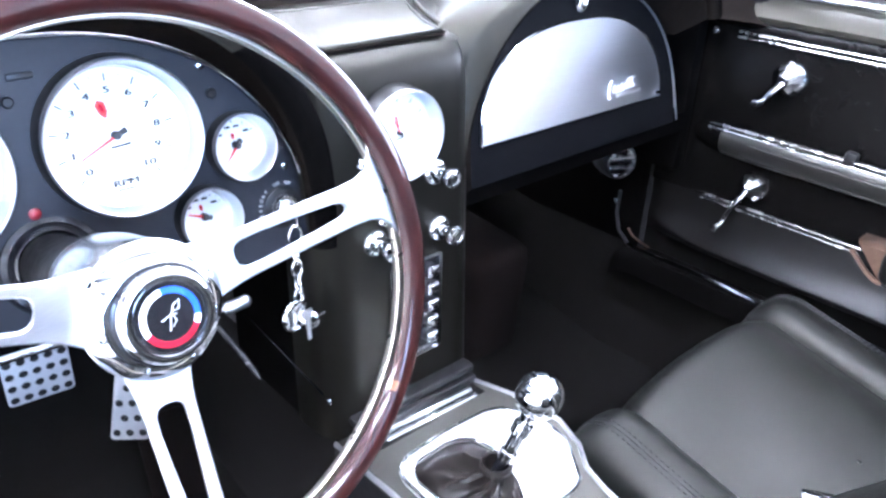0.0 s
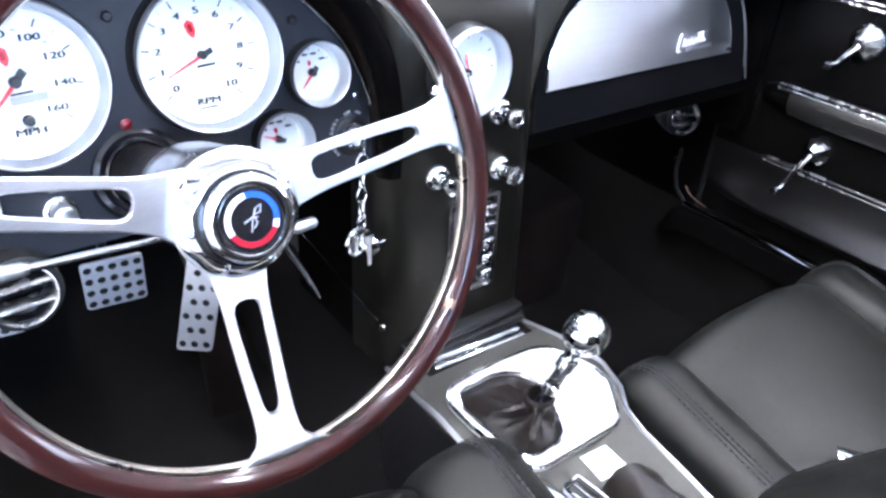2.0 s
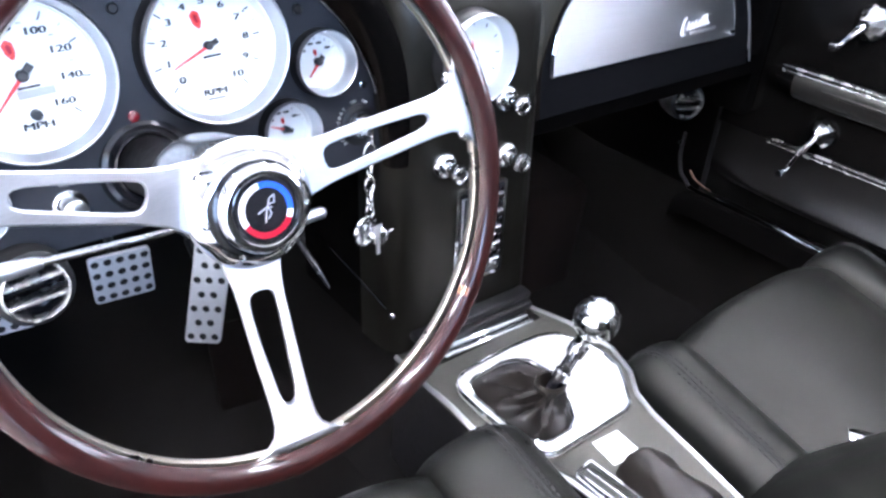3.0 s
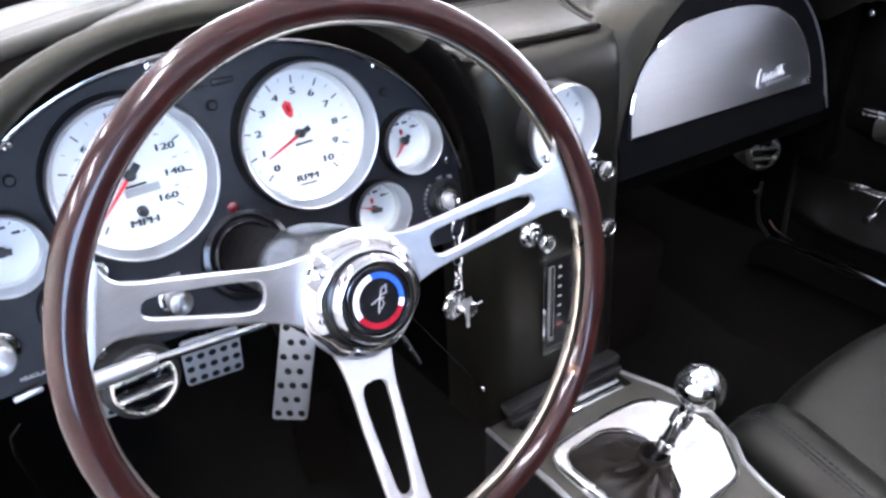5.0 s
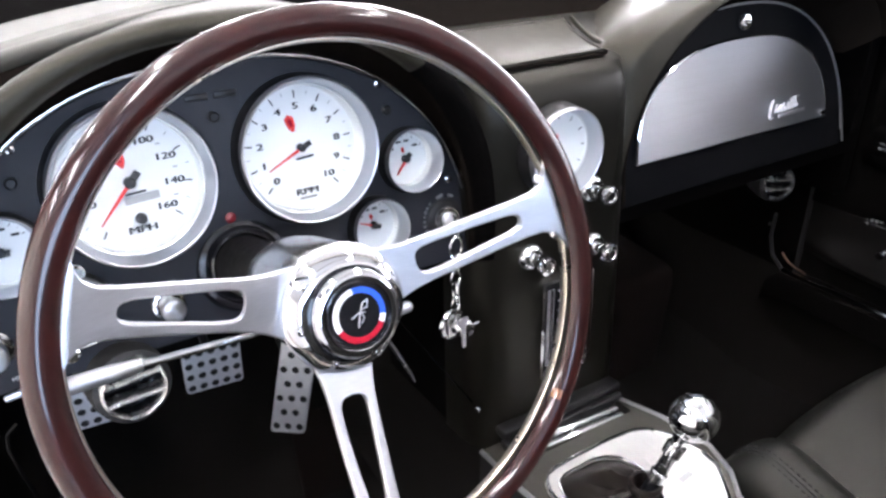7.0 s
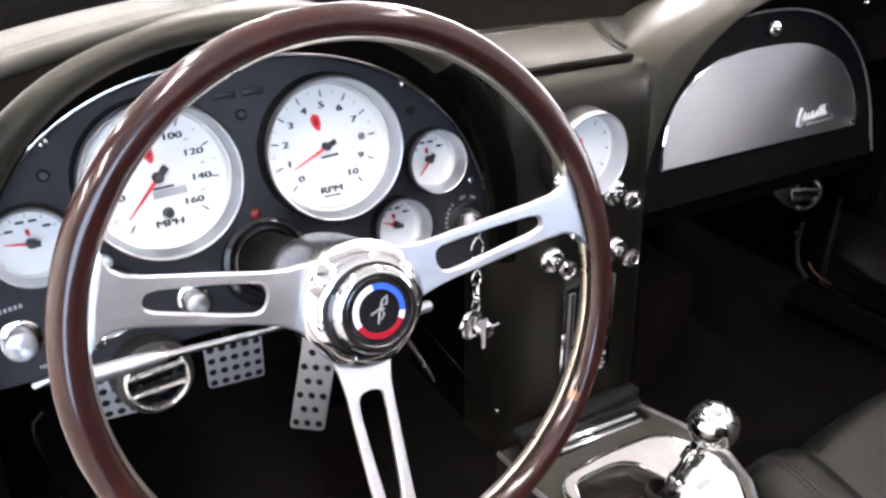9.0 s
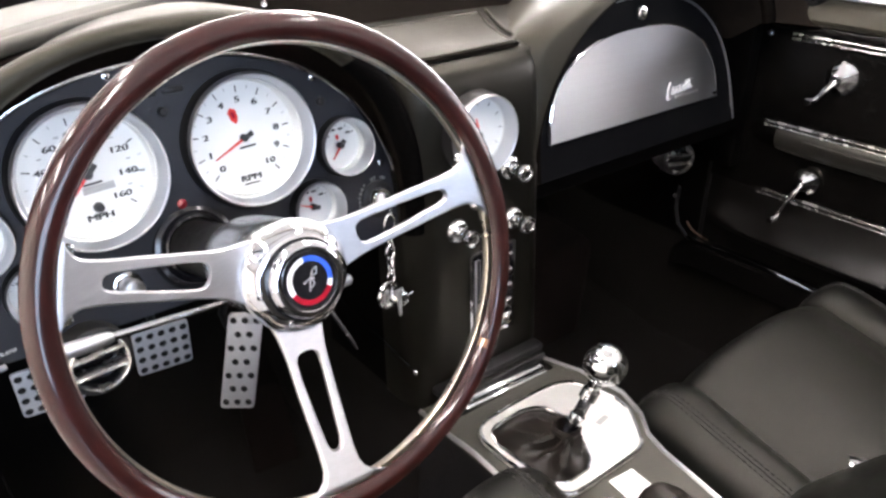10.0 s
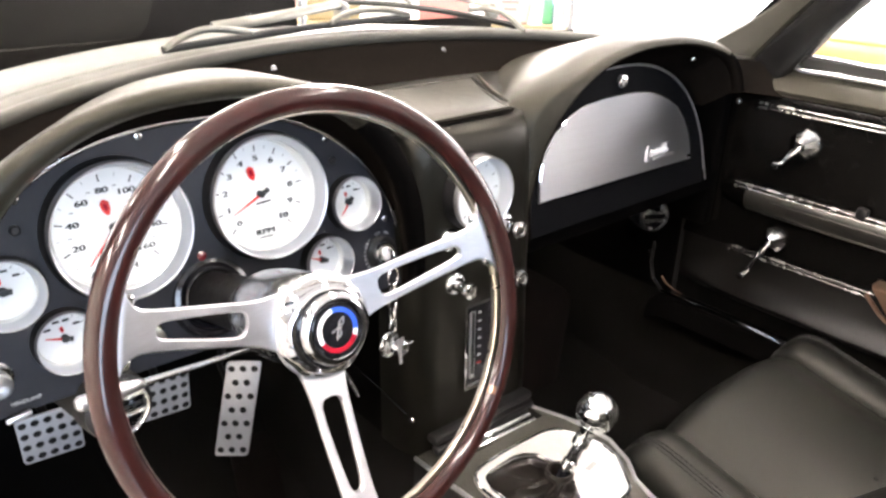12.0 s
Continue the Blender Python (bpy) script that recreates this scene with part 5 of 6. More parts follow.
# ---- pedals ----
def pedal(name, tl, tr, br, bl, rows, label, arm):
    tl, tr, br, bl = (Vector(p) for p in (tl, tr, br, bl))
    t = thing(name, (tl + tr) / 2, label, "pedal", "foot pedals")
    c = (tl + tr + br + bl) / 4
    right = ((tr - tl) + (br - bl)) / 2
    up = ((tl - bl) + (tr - br)) / 2
    w, h = right.length, up.length
    m = frame_of(c, right, up)
    sh = right.normalized().dot(up) / h
    pad = part("pad", plate([(x + sh * y, y) for x, y in rounded(-w / 2, -h / 2, w / 2, h / 2, 0.005)], 0.004, m, bevel=0.001), PEDAL, t, "satin aluminium pedal pad")
    n = len(rows)
    rad = 0.0047
    for i, k in enumerate(rows):
        y = h / 2 - h * (i + 0.5) / n
        for j in range(k):
            cols = max(rows)
            x = (j - (k - 1) / 2) * w / cols
            part("rubber_stud", lathe([(0, 0.0045), (rad, 0.0045), (rad * 0.9, 0.0052), (0, 0.0052)], m @ Matrix.Translation((x + sh * y, y, 0)), 14), RUBBER, pad)
    part("arm", tube([c + m.to_3x3() @ Vector((0, 0, -0.004)), c + Vector((0.0, 0.05, 0.05)), c + Vector(arm)], [0.008, 0.009, 0.009], 8, flat=0.5), BLACK, t, "black steel pedal arm")
    return t


pedal("brake_pedal", (-0.389, 0.437, 0.556), (-0.317, 0.435, 0.552), (-0.318, 0.445, 0.484), (-0.386, 0.447, 0.486), [5, 5, 5, 5][:4], "drilled aluminium brake pedal with black rubber studs", (0.02, 0.10, 0.25))
pedal("clutch_pedal", (-0.526, 0.437, 0.558), (-0.456, 0.435, 0.555), (-0.455, 0.445, 0.486), (-0.522, 0.447, 0.489), [5, 5, 5, 5][:4], "drilled aluminium clutch pedal with black rubber studs", (0.02, 0.10, 0.25))
pedal("accelerator_pedal", (-0.259, 0.44, 0.535), (-0.2235, 0.41, 0.5335), (-0.255, 0.41, 0.394), (-0.292, 0.44, 0.391), [3, 2, 3, 2, 3, 2, 3], "long drilled aluminium accelerator pedal with black rubber studs", (0.06, 0.12, 0.10))

# ---- centre console ----
con = thing("centre_console", (-0.03, -0.02, 0.45), "charcoal centre console with chrome edges between the seats", "console")
CZ = 0.481
right_edge = [(0.070, 0.190), (0.078, 0.11), (0.080, 0.040), (0.066, 0.0), (0.044, -0.028), (0.034, -0.06), (0.024, -0.12), (0.010, -0.20), (0.000, -0.45)]
left_edge = [(-0.128, 0.190), (-0.137, 0.11), (-0.140, 0.034), (-0.132, 0.0), (-0.117, -0.04), (-0.106, -0.075), (-0.100, -0.12), (-0.098, -0.20), (-0.098, -0.45)]


def console_z(y):
    return CZ - 0.02 * max(0, (y - 0.08) / 0.11)


con_rows = []
for (xr, y), (xl, _) in zip(right_edge, left_edge):
    z = console_z(y)
    con_rows.append([(xl - 0.004, y, 0.30), (xl, y, z - 0.006), (xl + 0.005, y, z), (xr - 0.005, y, z), (xr, y, z - 0.006), (xr + 0.004, y, 0.30)])
part("top", loft([r[1:5] for r in con_rows], False, False), CONSOLE, con, "charcoal textured console top")
for side in (slice(0, 2), slice(4, 6)):
    part("side_panel", loft([r[side] for r in con_rows], False, False), BLACK, con, "black console side")
for edge, s in ((right_edge, 1), (left_edge, -1)):
    fine = []
    for (a, b), (c, d) in zip(edge, edge[1:]):
        fine += [(a + (c - a) * i / 4, b + (d - b) * i / 4) for i in range(4)]
    part("edge_trim", tube([(x - s * 0.001, y, console_z(y) - 0.001) for x, y in fine], 0.0030, 8, flat=0.7), SATIN, con, "chrome edge strip")

plate_out = [(0.020, 0.104), (0.038, 0.097), (0.052, 0.070), (0.060, 0.035), (0.056, 0.010), (0.040, -0.012), (0.026, -0.030), (0.017, -0.040), (0.0, -0.0425), (-0.05, -0.0435), (-0.094, -0.0435), (-0.105, -0.040), (-0.113, -0.026), (-0.119, 0.0), (-0.122, 0.04), (-0.121, 0.078), (-0.113, 0.096), (-0.098, 0.104), (-0.06, 0.107), (-0.02, 0.107)]


def resample(loop_, n):
    pts = [Vector(p) for p in loop_]
    seg = [(pts[(i + 1) % len(pts)] - pts[i]).length for i in range(len(pts))]
    total, out = sum(seg), []
    for k in range(n):
        d, i = total * k / n, 0
        while d > seg[i]:
            d -= seg[i]
            i += 1
        q = pts[i].lerp(pts[(i + 1) % len(pts)], d / seg[i])
        out.append((q.x, q.y))
    return out


def nearest_ring(loop_, around, n):
    """Points of a loop in the order of the angle about a place."""
    fine = resample(loop_, 400)
    out = []
    for k in range(n):
        a = -math.pi + 2 * math.pi * k / n
        out.append(min(fine, key=lambda p: abs(math.remainder(math.atan2(p[1] - around[1], p[0] - around[0]) - a, 2 * math.pi))))
    return out


hole = [(-0.034, 0.086), (-0.022, 0.076), (-0.016, 0.052), (-0.022, 0.03), (-0.034, 0.0), (-0.047, -0.020), (-0.060, -0.0265), (-0.092, -0.0265), (-0.103, -0.018), (-0.109, 0.02), (-0.111, 0.066), (-0.104, 0.084), (-0.09, 0.09), (-0.05, 0.091)]
AROUND = (-0.066, 0.034)
po, ph = nearest_ring(plate_out, AROUND, 72), nearest_ring(hole, AROUND, 72)
part("shift_plate", ring_plate(po, ph, 0.0035, Matrix.Translation((0, 0, CZ + 0.0002))), PLATE, con, "brushed bright metal shift plate")
part("shift_plate_rim", tube([(x * 0.985, y * 0.985, CZ + 0.0042) for x, y in po], 0.0022, 6, closed=True), CHROME, con)
part("boot_rim", tube([(x, y, CZ + 0.0042) for x, y in ph], 0.0018, 6, closed=True), CHROME, con)
inset = [(0.028, 0.060), (0.036, 0.035), (0.028, 0.008), (0.012, -0.022), (-0.018, -0.026), (-0.008, 0.02), (0.0, 0.062)]
part("pattern_plate", plate(inset, 0.0008, Matrix.Translation((0, 0, CZ + 0.0037))), PLATE, con)
part("pattern_bar", box((0.020, 0.007, 0.0005), Matrix.Translation((0.014, 0.018, CZ + 0.0047)) @ Matrix.Rotation(0.15, 4, "Z")), GREYINK, con)

sticker = part("paper_label", plate([(-0.057, -0.084), (-0.021, -0.088), (-0.019, -0.054), (-0.053, -0.051)], 0.0008, Matrix.Translation((0, 0, CZ + 0.0002))), PAPER)
tagged(sticker, "small white paper label lying on the console", "label")

# shift lever
sh = thing("gear_shift", (-0.066, 0.034, CZ), "chrome ball gear shift rising from a black leather boot", "gear shift")
BALL, STICK0 = Vector((-0.0290, -0.0102, 0.602)), Vector((-0.058, 0.004, 0.522))
axis = (BALL - STICK0).normalized()
part("stick", tube([STICK0 - axis * 0.04, STICK0, STICK0 + axis * 0.040, BALL], [0.0075, 0.0075, 0.0065, 0.006], 16), GLOSS, sh, "dark polished stick")
part("stick_collar", lathe([(0.006, 0), (0.0088, 0.001), (0.0088, 0.010), (0.006, 0.012)], Matrix.Translation(STICK0 + axis * 0.008) @ axis.to_track_quat("Z", "Y").to_matrix().to_4x4(), 24), CHROME, sh)
bm = bmesh.new()
bmesh.ops.create_uvsphere(bm, u_segments=48, v_segments=28, radius=0.0235, matrix=Matrix.Translation(BALL))
part("ball_knob", bm, CHROME, sh, "polished chrome ball knob")
part("knob_neck", lathe([(0.0062, -0.034), (0.0075, -0.030), (0.0095, -0.022), (0.0095, -0.018)], Matrix.Translation(BALL) @ axis.to_track_quat("Z", "Y").to_matrix().to_4x4(), 24), CHROME, sh)
tc = STICK0 + axis * 0.047
for s in (-1, 1):
    part("lockout_handle", tube([tc, tc + Vector((s * 0.012, s * 0.006, 0.001)), tc + Vector((s * 0.030, s * 0.014, 0.0))], [0.0042, 0.0036, 0.0040], 10), CHROME, sh, "small chrome lockout handle")
part("lockout_sleeve", lathe([(0.0068, -0.008), (0.0098, -0.006), (0.0098, 0.006), (0.0068, 0.008)], Matrix.Translation(tc) @ axis.to_track_quat("Z", "Y").to_matrix().to_4x4(), 24), CHROME, sh)

def crease(v):
    """A fold with a sharp ridge and a wide soft valley, from -1 to 1."""
    return 1 - 2 * abs(math.sin(v)) ** 0.75


MOUTH = 0.0165
mouth_at = STICK0 + Vector((-0.004, 0.003, -0.002))
rings = []
for k in range(29):
    f = k / 28
    row = []
    for i, (x, y) in enumerate(ph):
        a = 2 * math.pi * i / len(ph)
        tx, ty = mouth_at.x + MOUTH * math.cos(a - math.pi), mouth_at.y + MOUTH * math.sin(a - math.pi)
        g = min(1.0, f / 0.72)
        g = g ** 0.9
        up = 0.62 * min(1.0, f / 0.72) ** 0.75 + 0.38 * max(0.0, (f - 0.55) / 0.45) ** 1.2
        env = math.sin(math.pi * min(1.0, f * 1.05)) * min(1.0, 3 * f)
        wob = 0.0062 * env * (crease(2.5 * a + 1.4 * f + 0.4) + 0.55 * crease(4.5 * a - 1.2 * f + 1.9) + 0.22 * crease(5.0 * f + 1.5 * math.sin(a + 0.7)))
        zz = CZ - 0.002 + (mouth_at.z + 0.006 - CZ) * min(1.0, up) + 0.003 * math.sin(math.pi * f) + 0.5 * wob
        d = Vector((x - AROUND[0], y - AROUND[1])).normalized()
        row.append((x + (tx - x) * g + d.x * wob, y + (ty - y) * g + d.y * wob, zz))
    rings.append(row)
# the mouth turns over and runs down inside
for r_, dz in ((MOUTH - 0.0018, 0.0015), (MOUTH - 0.0036, 0.0), (MOUTH - 0.0045, -0.006), (MOUTH - 0.0055, -0.022)):
    rings.append([(mouth_at.x + r_ * math.cos(2 * math.pi * i / len(ph) - math.pi), mouth_at.y + r_ * math.sin(2 * math.pi * i / len(ph) - math.pi), mouth_at.z + 0.006 + dz) for i in range(len(ph))])
part("boot", loft(rings, True, False), BOOT, sh, "creased black leather boot")

# hand brake boot and chrome catch
hb = thing("hand_brake_boot", (-0.04, -0.14, CZ), "creased black leather boot over the hand brake", "boot")
base = [(-0.066, -0.092), (-0.045, -0.088), (-0.026, -0.094), (-0.021, -0.13), (-0.022, -0.19), (-0.042, -0.2), (-0.064, -0.19), (-0.068, -0.13)]
bl = nearest_ring(base, (-0.045, -0.135), 48)
rings = []
for k in range(19):
    f = k / 18
    row = []
    for i, (x, y) in enumerate(bl):
        a = 2 * math.pi * i / 48
        w = 0.0020 * math.sin(math.pi * f) * (math.sin(3 * a + 4.0 * f + 0.8) + 0.7 * crease(1.0 * a + 1.2 * f + 0.5))
        row.append((x + (-0.045 - x) * f ** 2.2 * 0.9 + w, y + (-0.120 - y) * f ** 2.2 * 0.8 + w, CZ - 0.002 + (0.040 - 0.16 * max(0.0, x + 0.034) * min(1.0, 2 * f)) * math.sin(math.pi / 2 * f) + w * 0.9))
    rings.append(row)
part("boot", loft(rings, True, True), BOOT, hb)
catch = thing("console_ash_tray", (-0.09, -0.10, CZ), "open chrome-framed ash tray sunk beside the hand brake", "ash tray")
am = Matrix.Translation((-0.086, -0.105, CZ)) @ Matrix.Rotation(0.10, 4, "Z")
part("frame", ring_plate(rounded(-0.012, -0.034, 0.012, 0.034, 0.003), rounded(-0.0095, -0.0315, 0.0095, 0.0315, 0.002), 0.010, am), CHROME, catch)
part("tray", box((0.018, 0.062, 0.003), am @ Matrix.Translation((0, 0, 0.002))), LEDGE, catch, "dull grey tray")
part("rib", box((0.0025, 0.060, 0.004), am @ Matrix.Translation((0.002, 0, 0.005)), 0.0008), CHROME, catch)


# ---- seats ----
def seat(name, x0, x1, label, top, back_y, recline, bw):
    """A seat between x0 and x1: middle panel, two bolsters, stitching and backrest."""
    t = thing(name, ((x0 + x1) / 2, -0.2, 0.24), label, "seat", "front seats")
    ys = [0.0343, 0.0335, 0.032, 0.029, 0.024, 0.018, 0.011, 0.003, -0.006, -0.016, -0.026, -0.037, -0.05, -0.07, -0.095, -0.12, -0.2, -0.3, -0.4]

    def nose(y):
        return max(0.0, 1 - ((y + 0.045) / 0.0795) ** 2.6) ** (1 / 2.6) if y > -0.045 else 1.0

    def tip(y):
        return -0.22 * max(0.0, -0.01 - y)

    def bolster(side):
        wide = bw / 0.0735
        prof = [(0.040, 0.30), (0.022, 0.36), (0.008, 0.40), (0.000, 0.43), (-0.005, 0.452), (-0.0055, 0.466), (-0.0035, 0.479), (0.0015, 0.4905), (0.0085, 0.4992), (0.0165, 0.5046), (0.0255, 0.5076), (0.035, 0.5088), (0.045, 0.5085), (0.055, 0.5058), (0.0645, 0.498), (0.0715, 0.485), (0.074, 0.40)]
        rows_ = []
        for y in ys:
            k = nose(y)
            row = []
            for px_, pz in prof:
                xx = wide * (0.036 + (px_ - 0.036) * (0.62 + 0.38 * k))
                zz = 0.40 + (pz + top - 0.40) * k if pz > 0.40 else pz
                rise = tip(y) if pz > 0.40 else 0.0
                row.append(((x0 + xx) if side < 0 else (x1 - xx), y, zz + rise))
            rows_.append(row)
        part("bolster", loft(rows_, False, False), LEATHER, t, "rounded leather side bolster")
        bm_ = bmesh.new()
        seam = []
        for i in range(40):
            y = 0.024 - 0.40 * i / 39
            k = nose(y)
            xx = wide * (0.036 + (0.0235 - 0.036) * (0.62 + 0.38 * k))
            seam.append(((x0 + xx) if side < 0 else (x1 - xx), y, 0.40 + (0.5070 + top - 0.40) * k + 0.0004 + tip(y)))
        part("seam", tube(seam, 0.0013, 6), THREAD, t, "dark seam along the bolster")
        for px_, pz in ((0.0190, 0.5056), (0.0282, 0.5080)):
            y = 0.022
            while y > -0.38:
                k0, k1 = nose(y), nose(y - 0.0045)
                a = [wide * (0.036 + (px_ - 0.036) * (0.62 + 0.38 * k)) for k in (k0, k1)]
                z = [0.40 + (pz + top - 0.40) * k + 0.0004 + tip(yy) for k, yy in ((k0, y), (k1, y - 0.0045))]
                tube([((x0 + a[0]) if side < 0 else (x1 - a[0]), y, z[0]), ((x0 + a[1]) if side < 0 else (x1 - a[1]), y - 0.0045, z[1])], 0.0013, 5, bm=bm_)
                y -= 0.0072
        tagged(part("stitching", bm_, THREAD, t), kind="stuff")

    bolster(-1)
    bolster(1)
    rows_ = []
    xs = [x0 + bw - 0.001 + (x1 - x0 - 2 * bw + 0.002) * i / 16 for i in range(17)]
    mid = (x0 + x1) / 2
    half = (x1 - x0) / 2 - bw
    for y in ys:
        k = math.sqrt(max(0.0, 1 - ((y + 0.026) / 0.061) ** 2)) if y > -0.026 else 1.0
        row = []
        for x in xs:
            u = (x - mid) / half
            z = 0.486 + 0.026 * (1 - abs(u) ** 3.0)
            z = 0.36 + (z + top - 0.36) * (k ** 0.8)
            row.append((x, y + 0.006 * (1 - u * u) * (1 if y > -0.03 else 0), z + tip(y)))
        rows_.append([(xs[0], y, 0.30)] + row + [(xs[-1], y, 0.30)])
    part("cushion", loft(rows_, False, False), LEATHER, t, "smooth black leather seat cushion")
    part("front_face", loft([[(x, 0.030 - 0.01 * k, z) for x in (x0 + 0.01, x1 - 0.01)] for k, z in ((0, 0.42), (1, 0.36), (2, 0.28))], False, False), LEATHER, t)
    # backrest
    for side in (-1, 1):
        cx = x0 + 0.034 if side < 0 else x1 - 0.034
        rows_ = []
        for k in range(12):
            f = k / 11
            z = 0.40 + 0.57 * f
            yb = back_y - recline * f
            s = math.sin(math.pi * min(1, 0.14 + 0.80 * f)) ** 0.35
            rows_.append([(cx + 0.070 * s * math.copysign(abs(math.cos(a)) ** 0.8, math.cos(a)), yb + 0.082 * s * math.copysign(abs(math.sin(a)) ** 0.8, math.sin(a)), z) for a in (2 * math.pi * j / 24 for j in range(24))])
        part("backrest_bolster", loft(rows_, True, True), LEATHER, t, "padded leather backrest bolster")
    rows_ = []
    for k in range(12):
        f = k / 11
        z = 0.46 + 0.54 * f
        yb = back_y - 0.115 - recline * f
        s = math.sin(math.pi * min(1, 0.16 + 0.78 * f)) ** 0.3
        rows_.append([(mid + (half + 0.03) * math.copysign(abs(math.cos(a)) ** 0.4, math.cos(a)), yb + 0.07 * s * math.copysign(abs(math.sin(a)) ** 0.5, math.sin(a)), z) for a in (2 * math.pi * j / 32 for j in range(32))])
    part("backrest", loft(rows_, True, True), LEATHER, t, "black leather backrest")
    part("seat_base", box((x1 - x0 - 0.06, 0.40, 0.10), Matrix.Translation((mid, -0.22, 0.26)), 0.02), BLACK, t)
    return t


seat("passenger_seat", 0.068, 0.548, "black leather passenger seat with stitched side bolsters", 0.0, -0.195, 0.45, 0.085)
seat("driver_seat", -0.60, -0.121, "black leather driver seat with stitched side bolsters", 0.026, -0.62, 0.12, 0.110)
buckle = thing("seat_belt_buckle", (0.195, -0.215, 0.474), "chrome seat belt buckle lying on the passenger seat", "buckle")
part("tongue", box((0.022, 0.045, 0.006), Matrix.Translation((0.195, -0.215, 0.478)) @ Matrix.Rotation(0.6, 4, "Z"), 0.002), CHROME, buckle)
part("webbing", box((0.034, 0.10, 0.003), Matrix.Translation((0.232, -0.262, 0.470)) @ Matrix.Rotation(0.6, 4, "Z"), 0.001), RUBBER, buckle)

# ---- passenger door ----
pd = thing("passenger_door", (0.62, -0.3, 0.40), "closed black passenger door panel with padded rolls and chrome strips", "car door")
pad_prof = [(0.680, 0.884), (0.660, 0.882), (0.646, 0.878), (0.634, 0.871), (0.624, 0.862), (0.618, 0.853), (0.619, 0.846), (0.630, 0.842)]
roll_top = [[(0.650 + (x - 0.650) * k, y, 0.862 + (z - 0.862) * k) for x, z in pad_prof] for y, k in ((0.258, 0.1), (0.254, 0.55), (0.244, 0.85), (0.228, 1.0), (-0.3, 1.0), (-0.95, 1.0))]
part("top_roll", loft(roll_top, False, False), PAD, pd, "padded black vinyl top roll")
door_prof = [(0.630, 0.848), (0.624, 0.842), (0.622, 0.832), (0.622, 0.700), (0.621, 0.686), (0.612, 0.684), (0.604, 0.678), (0.601, 0.668), (0.602, 0.657), (0.606, 0.648), (0.614, 0.640), (0.622, 0.636), (0.622, 0.585), (0.6212, 0.560), (0.6185, 0.540), (0.6135, 0.522), (0.606, 0.506), (0.5975, 0.494), (0.592, 0.488), (0.5895, 0.483), (0.592, 0.477), (0.602, 0.470), (0.622, 0.462), (0.624, 0.40)]
part("upper_panel", strip_profile(door_prof[:5], 0.30, -0.95, 14), VINYL, pd, "smooth black vinyl door panel")
ledge_rings = [[(0.622 - (0.622 - x) * k, y, 0.668 + (z - 0.668) * (0.1 + 0.9 * math.sqrt(k))) for x, z in door_prof[4:12]] for y, k in ((0.240, 0.0), (0.231, 0.30), (0.212, 0.58), (0.185, 0.82), (0.15, 0.96), (0.12, 1.0), (-0.3, 1.0), (-0.95, 1.0))]
part("ledge", loft(ledge_rings[3:], False, False), LEDGE, pd, "rounded satin grey ledge")
# front of the same ledge in black, for the dark dash it mirrors
part("ledge_dark_front", loft(ledge_rings[:4], False, False), VINYL, pd, "front end of the grey ledge, its dark reflection put in as black")
part("ledge_rib", tube([(0.6045, 0.15, 0.6675), (0.5998, 0.11, 0.6675), (0.5998, -0.95, 0.6675)], [0.0012, 0.0022, 0.0022], 8), LEDGE, pd)
part("ledge_rib", tube([(0.6125, 0.15, 0.6435), (0.6085, 0.11, 0.6435), (0.6085, -0.95, 0.6435)], [0.0010, 0.0016, 0.0016], 8), LEDGE, pd)
part("middle_panel", strip_profile([(0.6225, 0.70)] + door_prof[11:14], 0.30, -0.95, 14), VINYL, pd, "smooth black vinyl door panel")
roll_rings = [[(0.6235 - (0.6235 - x) * k, y, z) for x, z in door_prof[13:]] for y, k in ((0.30, 0.0), (0.285, 0.12), (0.26, 0.36), (0.23, 0.65), (0.19, 0.9), (0.15, 1.0), (-0.4, 1.0), (-0.95, 1.0))]
part("lower_roll", loft(roll_rings, False, False), ROLL, pd, "padded black roll at the foot of the door")
part("front_edge", box((0.05, 0.012, 0.44), Matrix.Translation((0.646, 0.302, 0.63)), 0.004), BLACK, pd)
for name, z, y0, y1, gap in (("chrome_strip", 0.8235, 0.195, -0.95, 0.0074), ("chrome_strip", 0.6835, 0.205, -0.95, 0.0072), ("chrome_strip", 0.5595, 0.204, -0.055, 0.0074)):
    x = 0.6215 if z > 0.8 or z < 0.6 else 0.608
    for s in (-1, 1):
        part(name, tube([(x, y0 + 0.002, z + s * gap * 0.5), (x - 0.001, y0, z + s * gap * 0.5), (x - 0.001, y1, z + s * gap * 0.5)], [0.001, 0.0020, 0.0020], 8), STRIP, pd, "thin chrome strip")


def crank(name, y, z, ang, length, label, r):
    m = frame_of((0.6215, y, z), (0, -1, 0), (0, 0, 1))
    k = part(name, lathe([(0, 0), (r * 1.05, 0), (r * 1.05, 0.004), (r * 0.96, 0.0075), (r * 0.40, 0.025), (r * 0.30, 0.027), (0, 0.027)], m, 11), CHROME, pd, label, smooth=False)
    a = radians(ang)
    d = Vector((math.cos(a), math.sin(a), 0))
    part("arm", tube([m @ Vector((0, 0, 0.020)), m @ (d * r * 0.6 + Vector((0, 0, 0.0285))), m @ (d * length * 0.6 + Vector((0, 0, 0.029))), m @ (d * length * 0.95 + Vector((0, 0, 0.030)))], [0.0078, 0.0076, 0.0062, 0.0056], 12, flat=0.7), CHROME, k, "chrome arm")
    part("knob", lathe([(0, -0.005), (0.0052, -0.0045), (0.0066, 0.000), (0.0060, 0.008), (0.0072, 0.014), (0.0058, 0.019), (0, 0.020)], m @ Matrix.Translation(d * length + Vector((0, 0, 0.030))), 24), CHROME, k, "chrome knob")


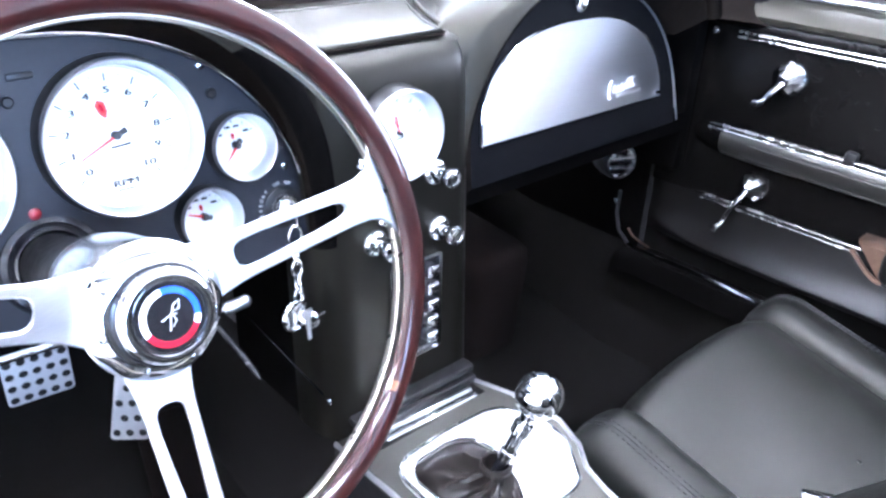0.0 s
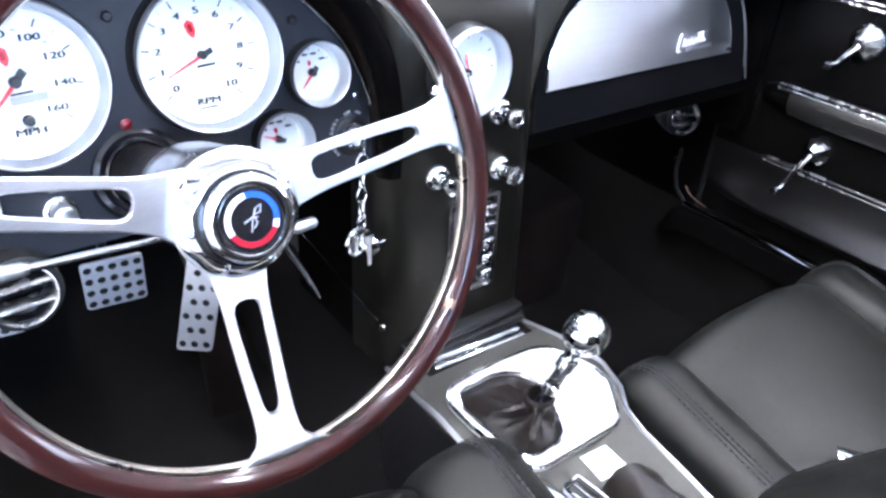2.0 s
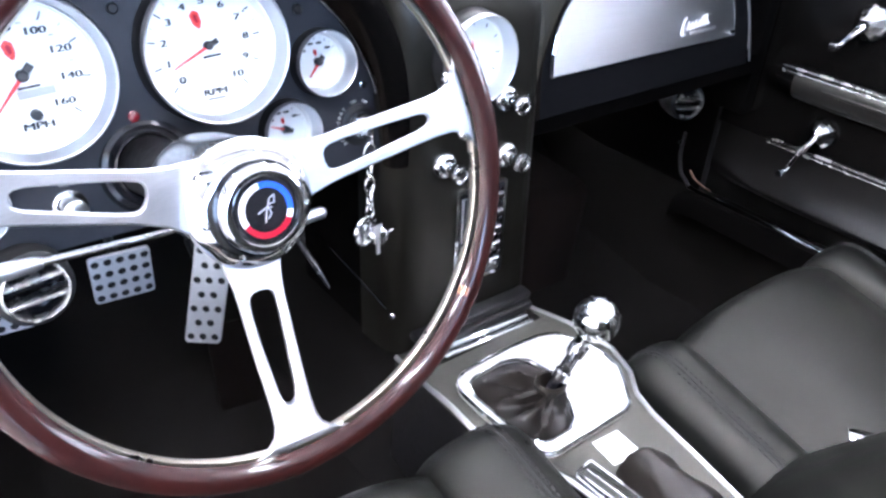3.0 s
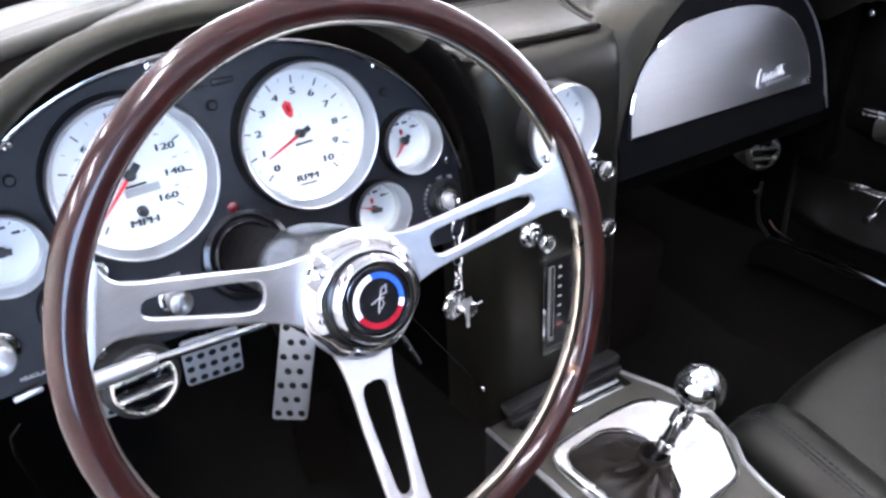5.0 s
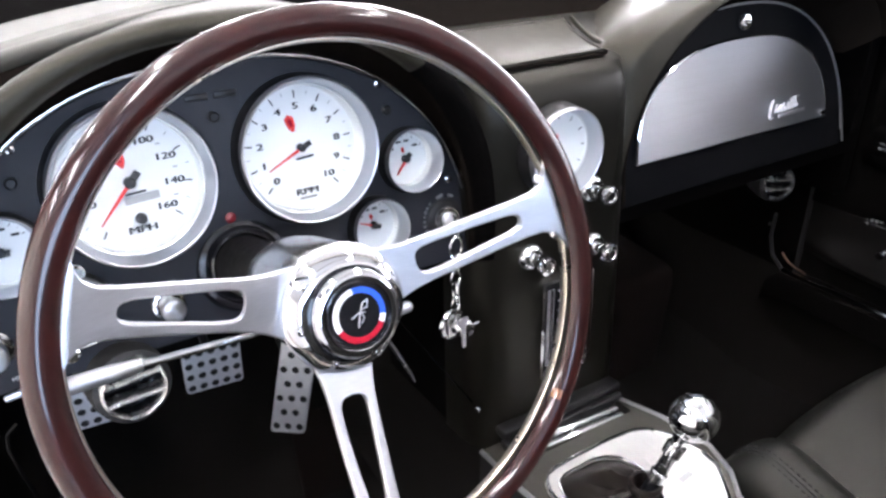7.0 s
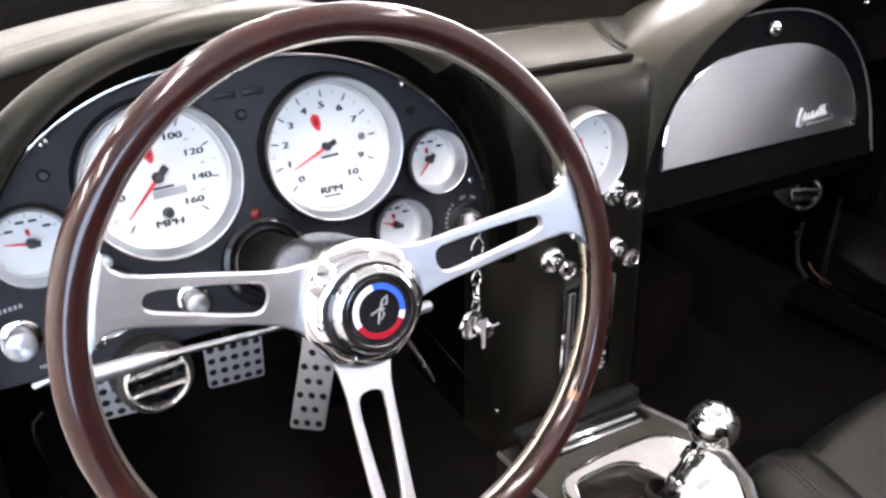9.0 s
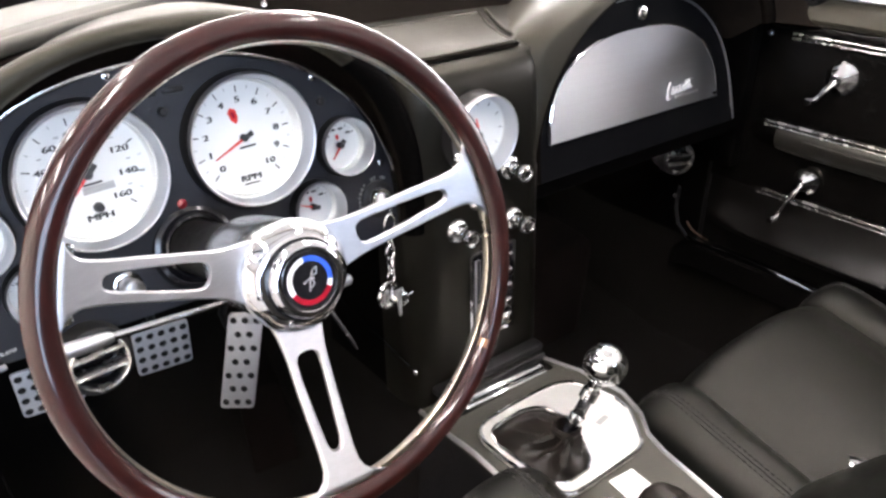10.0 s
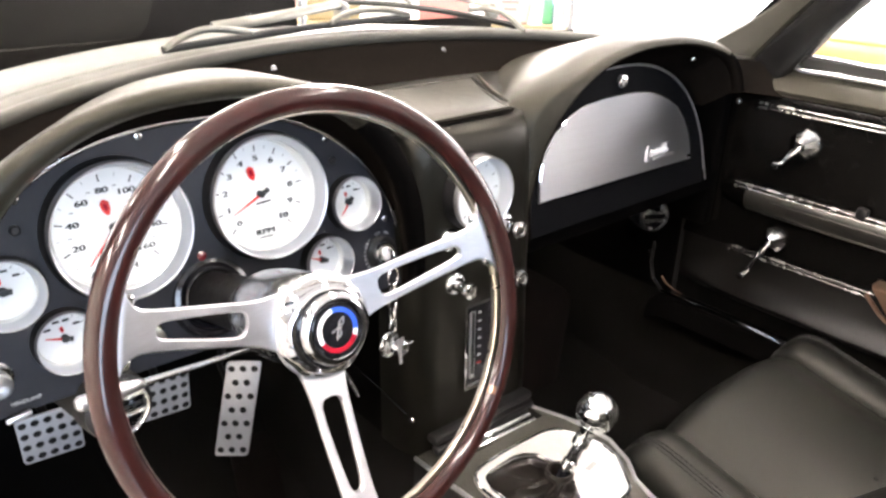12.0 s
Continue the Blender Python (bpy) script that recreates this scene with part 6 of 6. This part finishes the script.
crank("window_crank", 0.105, 0.775, 236, 0.041, "chrome window crank handle on the door panel", 0.025)
crank("release_handle", 0.121, 0.602, 249, 0.074, "chrome door release handle on the door panel", 0.0225)
arm = thing("door_armrest", (0.60, -0.20, 0.54), "black padded armrest with a brown-edged chrome pull", "armrest")
part("pad", box((0.05, 0.30, 0.052), Matrix.Translation((0.598, -0.245, 0.566)), 0.016, 4), LEATHER, arm)
part("front_cap", loft([[(x, -0.056 - q, 0.590 - q), (x, -0.11, 0.592 - q), (x, -0.12, 0.548), (x, -0.096, 0.544)] for x, q in ((0.588, 0.004), (0.593, 0.001), (0.600, 0.0), (0.622, 0.0))], True, True), BRONZE, arm, "brown-tinted front of the armrest")
part("pull_edge", tube([(0.6195, -0.044, 0.5595), (0.613, -0.056, 0.553), (0.605, -0.074, 0.542), (0.602, -0.088, 0.535), (0.601, -0.10, 0.533)], 0.0036, 8), BRONZE, arm, "curved bronze-tinted edge of the pull")
part("pull_edge", tube([(0.601, -0.098, 0.533), (0.601, -0.30, 0.533)], 0.0034, 8), POLISH, arm, "chrome edge of the pull")
part("pull_strap", box((0.014, 0.018, 0.022), Matrix.Translation((0.611, -0.010, 0.690)) @ Matrix.Rotation(0.1, 4, "X"), 0.005), BLACK, arm)

# sill in near-black, the shade beside the seat put into its colour
tagged(part("door_sill", loft([[(x + s, y, z - 2.2 * s) for x, z in ((0.556, 0.40), (0.560, 0.425), (0.566, 0.436), (0.578, 0.441), (0.592, 0.437), (0.60, 0.43), (0.618, 0.43))] for y, s in ((0.325, 0.012), (0.31, 0.006), (0.29, 0.002), (0.26, 0.0), (-0.3, 0.0), (-0.9, 0.0))], False, False), SHADEBLACK), "black door sill", "sill", kind="structure")
tagged(part("sill_strip", tube([(0.576, 0.30, 0.4415), (0.576, 0.20, 0.4415), (0.576, 0.03, 0.4415), (0.576, -0.8, 0.4415)], 0.0045, 8, flat=0.5), CHROME), "bright metal strip along the door sill", "trim", kind="structure")
tagged(part("sill_corner", tube([(0.585, 0.335, 0.53), (0.580, 0.333, 0.49), (0.578, 0.322, 0.46), (0.577, 0.30, 0.4435)], 0.003, 8), BLACK), "gloss black seal turning up the door post", "trim", kind="structure")

tagged(part("sill_corner", tube(smooth_line([(0.588, 0.310, 0.466), (0.588, 0.298, 0.455), (0.588, 0.280, 0.449), (0.588, 0.262, 0.446)]), 0.0016, 8), BRONZE), "brown-tinted seal lip beside the door sill", "trim", kind="structure")

# belt line, vent window and screws by the pillar
belt = part("belt_moulding", tube([(0.652, 0.186, 0.906), (0.651, 0.181, 0.898), (0.651, 0.172, 0.890), (0.651, 0.150, 0.8855), (0.651, 0.08, 0.8845), (0.651, -0.95, 0.884)], [0.003, 0.005, 0.006, 0.0065, 0.0068, 0.0068], 12), CHROME)
tagged(belt, "polished chrome belt moulding along the door top", "trim", kind="structure")
tagged(part("window_seal", strip_profile([(0.652, 0.886), (0.653, 0.905), (0.672, 0.906), (0.674, 0.886)], 0.172, -0.95, 10), RUBBER), "black rubber seal under the side window", "trim", kind="structure")
vent = thing("vent_window", (0.662, 0.10, 0.905), "vent window in a thin chrome frame", "window")
tri = [(0.155, 0.908), (-0.06, 0.906), (-0.10, 1.13), (-0.07, 1.14), (0.06, 1.02)]
part("frame", tube([(0.660, y, z) for y, z in tri], 0.0032, 10, closed=True), CHROME, vent)
pane = part("pane", loft([[(0.661, y, z) for y, z in ((0.15, 0.909), (-0.06, 0.909))], [(0.661, y, z) for y, z in ((0.06, 1.01), (-0.09, 1.13))]], False, False), GLASS, vent)
pane.visible_shadow = False
for y, z in ((0.236, 0.822), (0.222, 0.853)):
    screw("pillar_screw", frame_of((0.622, y, z), (0, -1, 0), (0, 0, 1)), 0.0062, None, "bright screw in the pillar trim")
# pillar foot and dash end: shade of the corner put into the colour
tagged(part("pillar_foot", box((0.05, 0.13, 0.07), Matrix.Translation((0.650, 0.270, 0.800)), 0.012), SHADEBLACK), "black trim at the foot of the windscreen pillar", "trim", kind="structure")
tagged(part("dash_end_panel", box((0.03, 0.26, 0.26), Matrix.Translation((0.607, 0.375, 0.72)), 0.01), SHADEBLACK), "black panel closing the dashboard at the passenger door", "panel", kind="structure")

tagged(part("driver_door_sill", box((0.09, 1.5, 0.26), Matrix.Translation((-0.665, -0.35, 0.33)), 0.02), VINYL), "black driver door sill beside the seat", "sill", kind="structure")
tagged(part("driver_kick_panel", box((0.04, 0.55, 0.70), Matrix.Translation((-0.66, 0.62, 0.55)), 0.01), BLACK), "black kick panel beside the pedals", "panel", kind="structure")
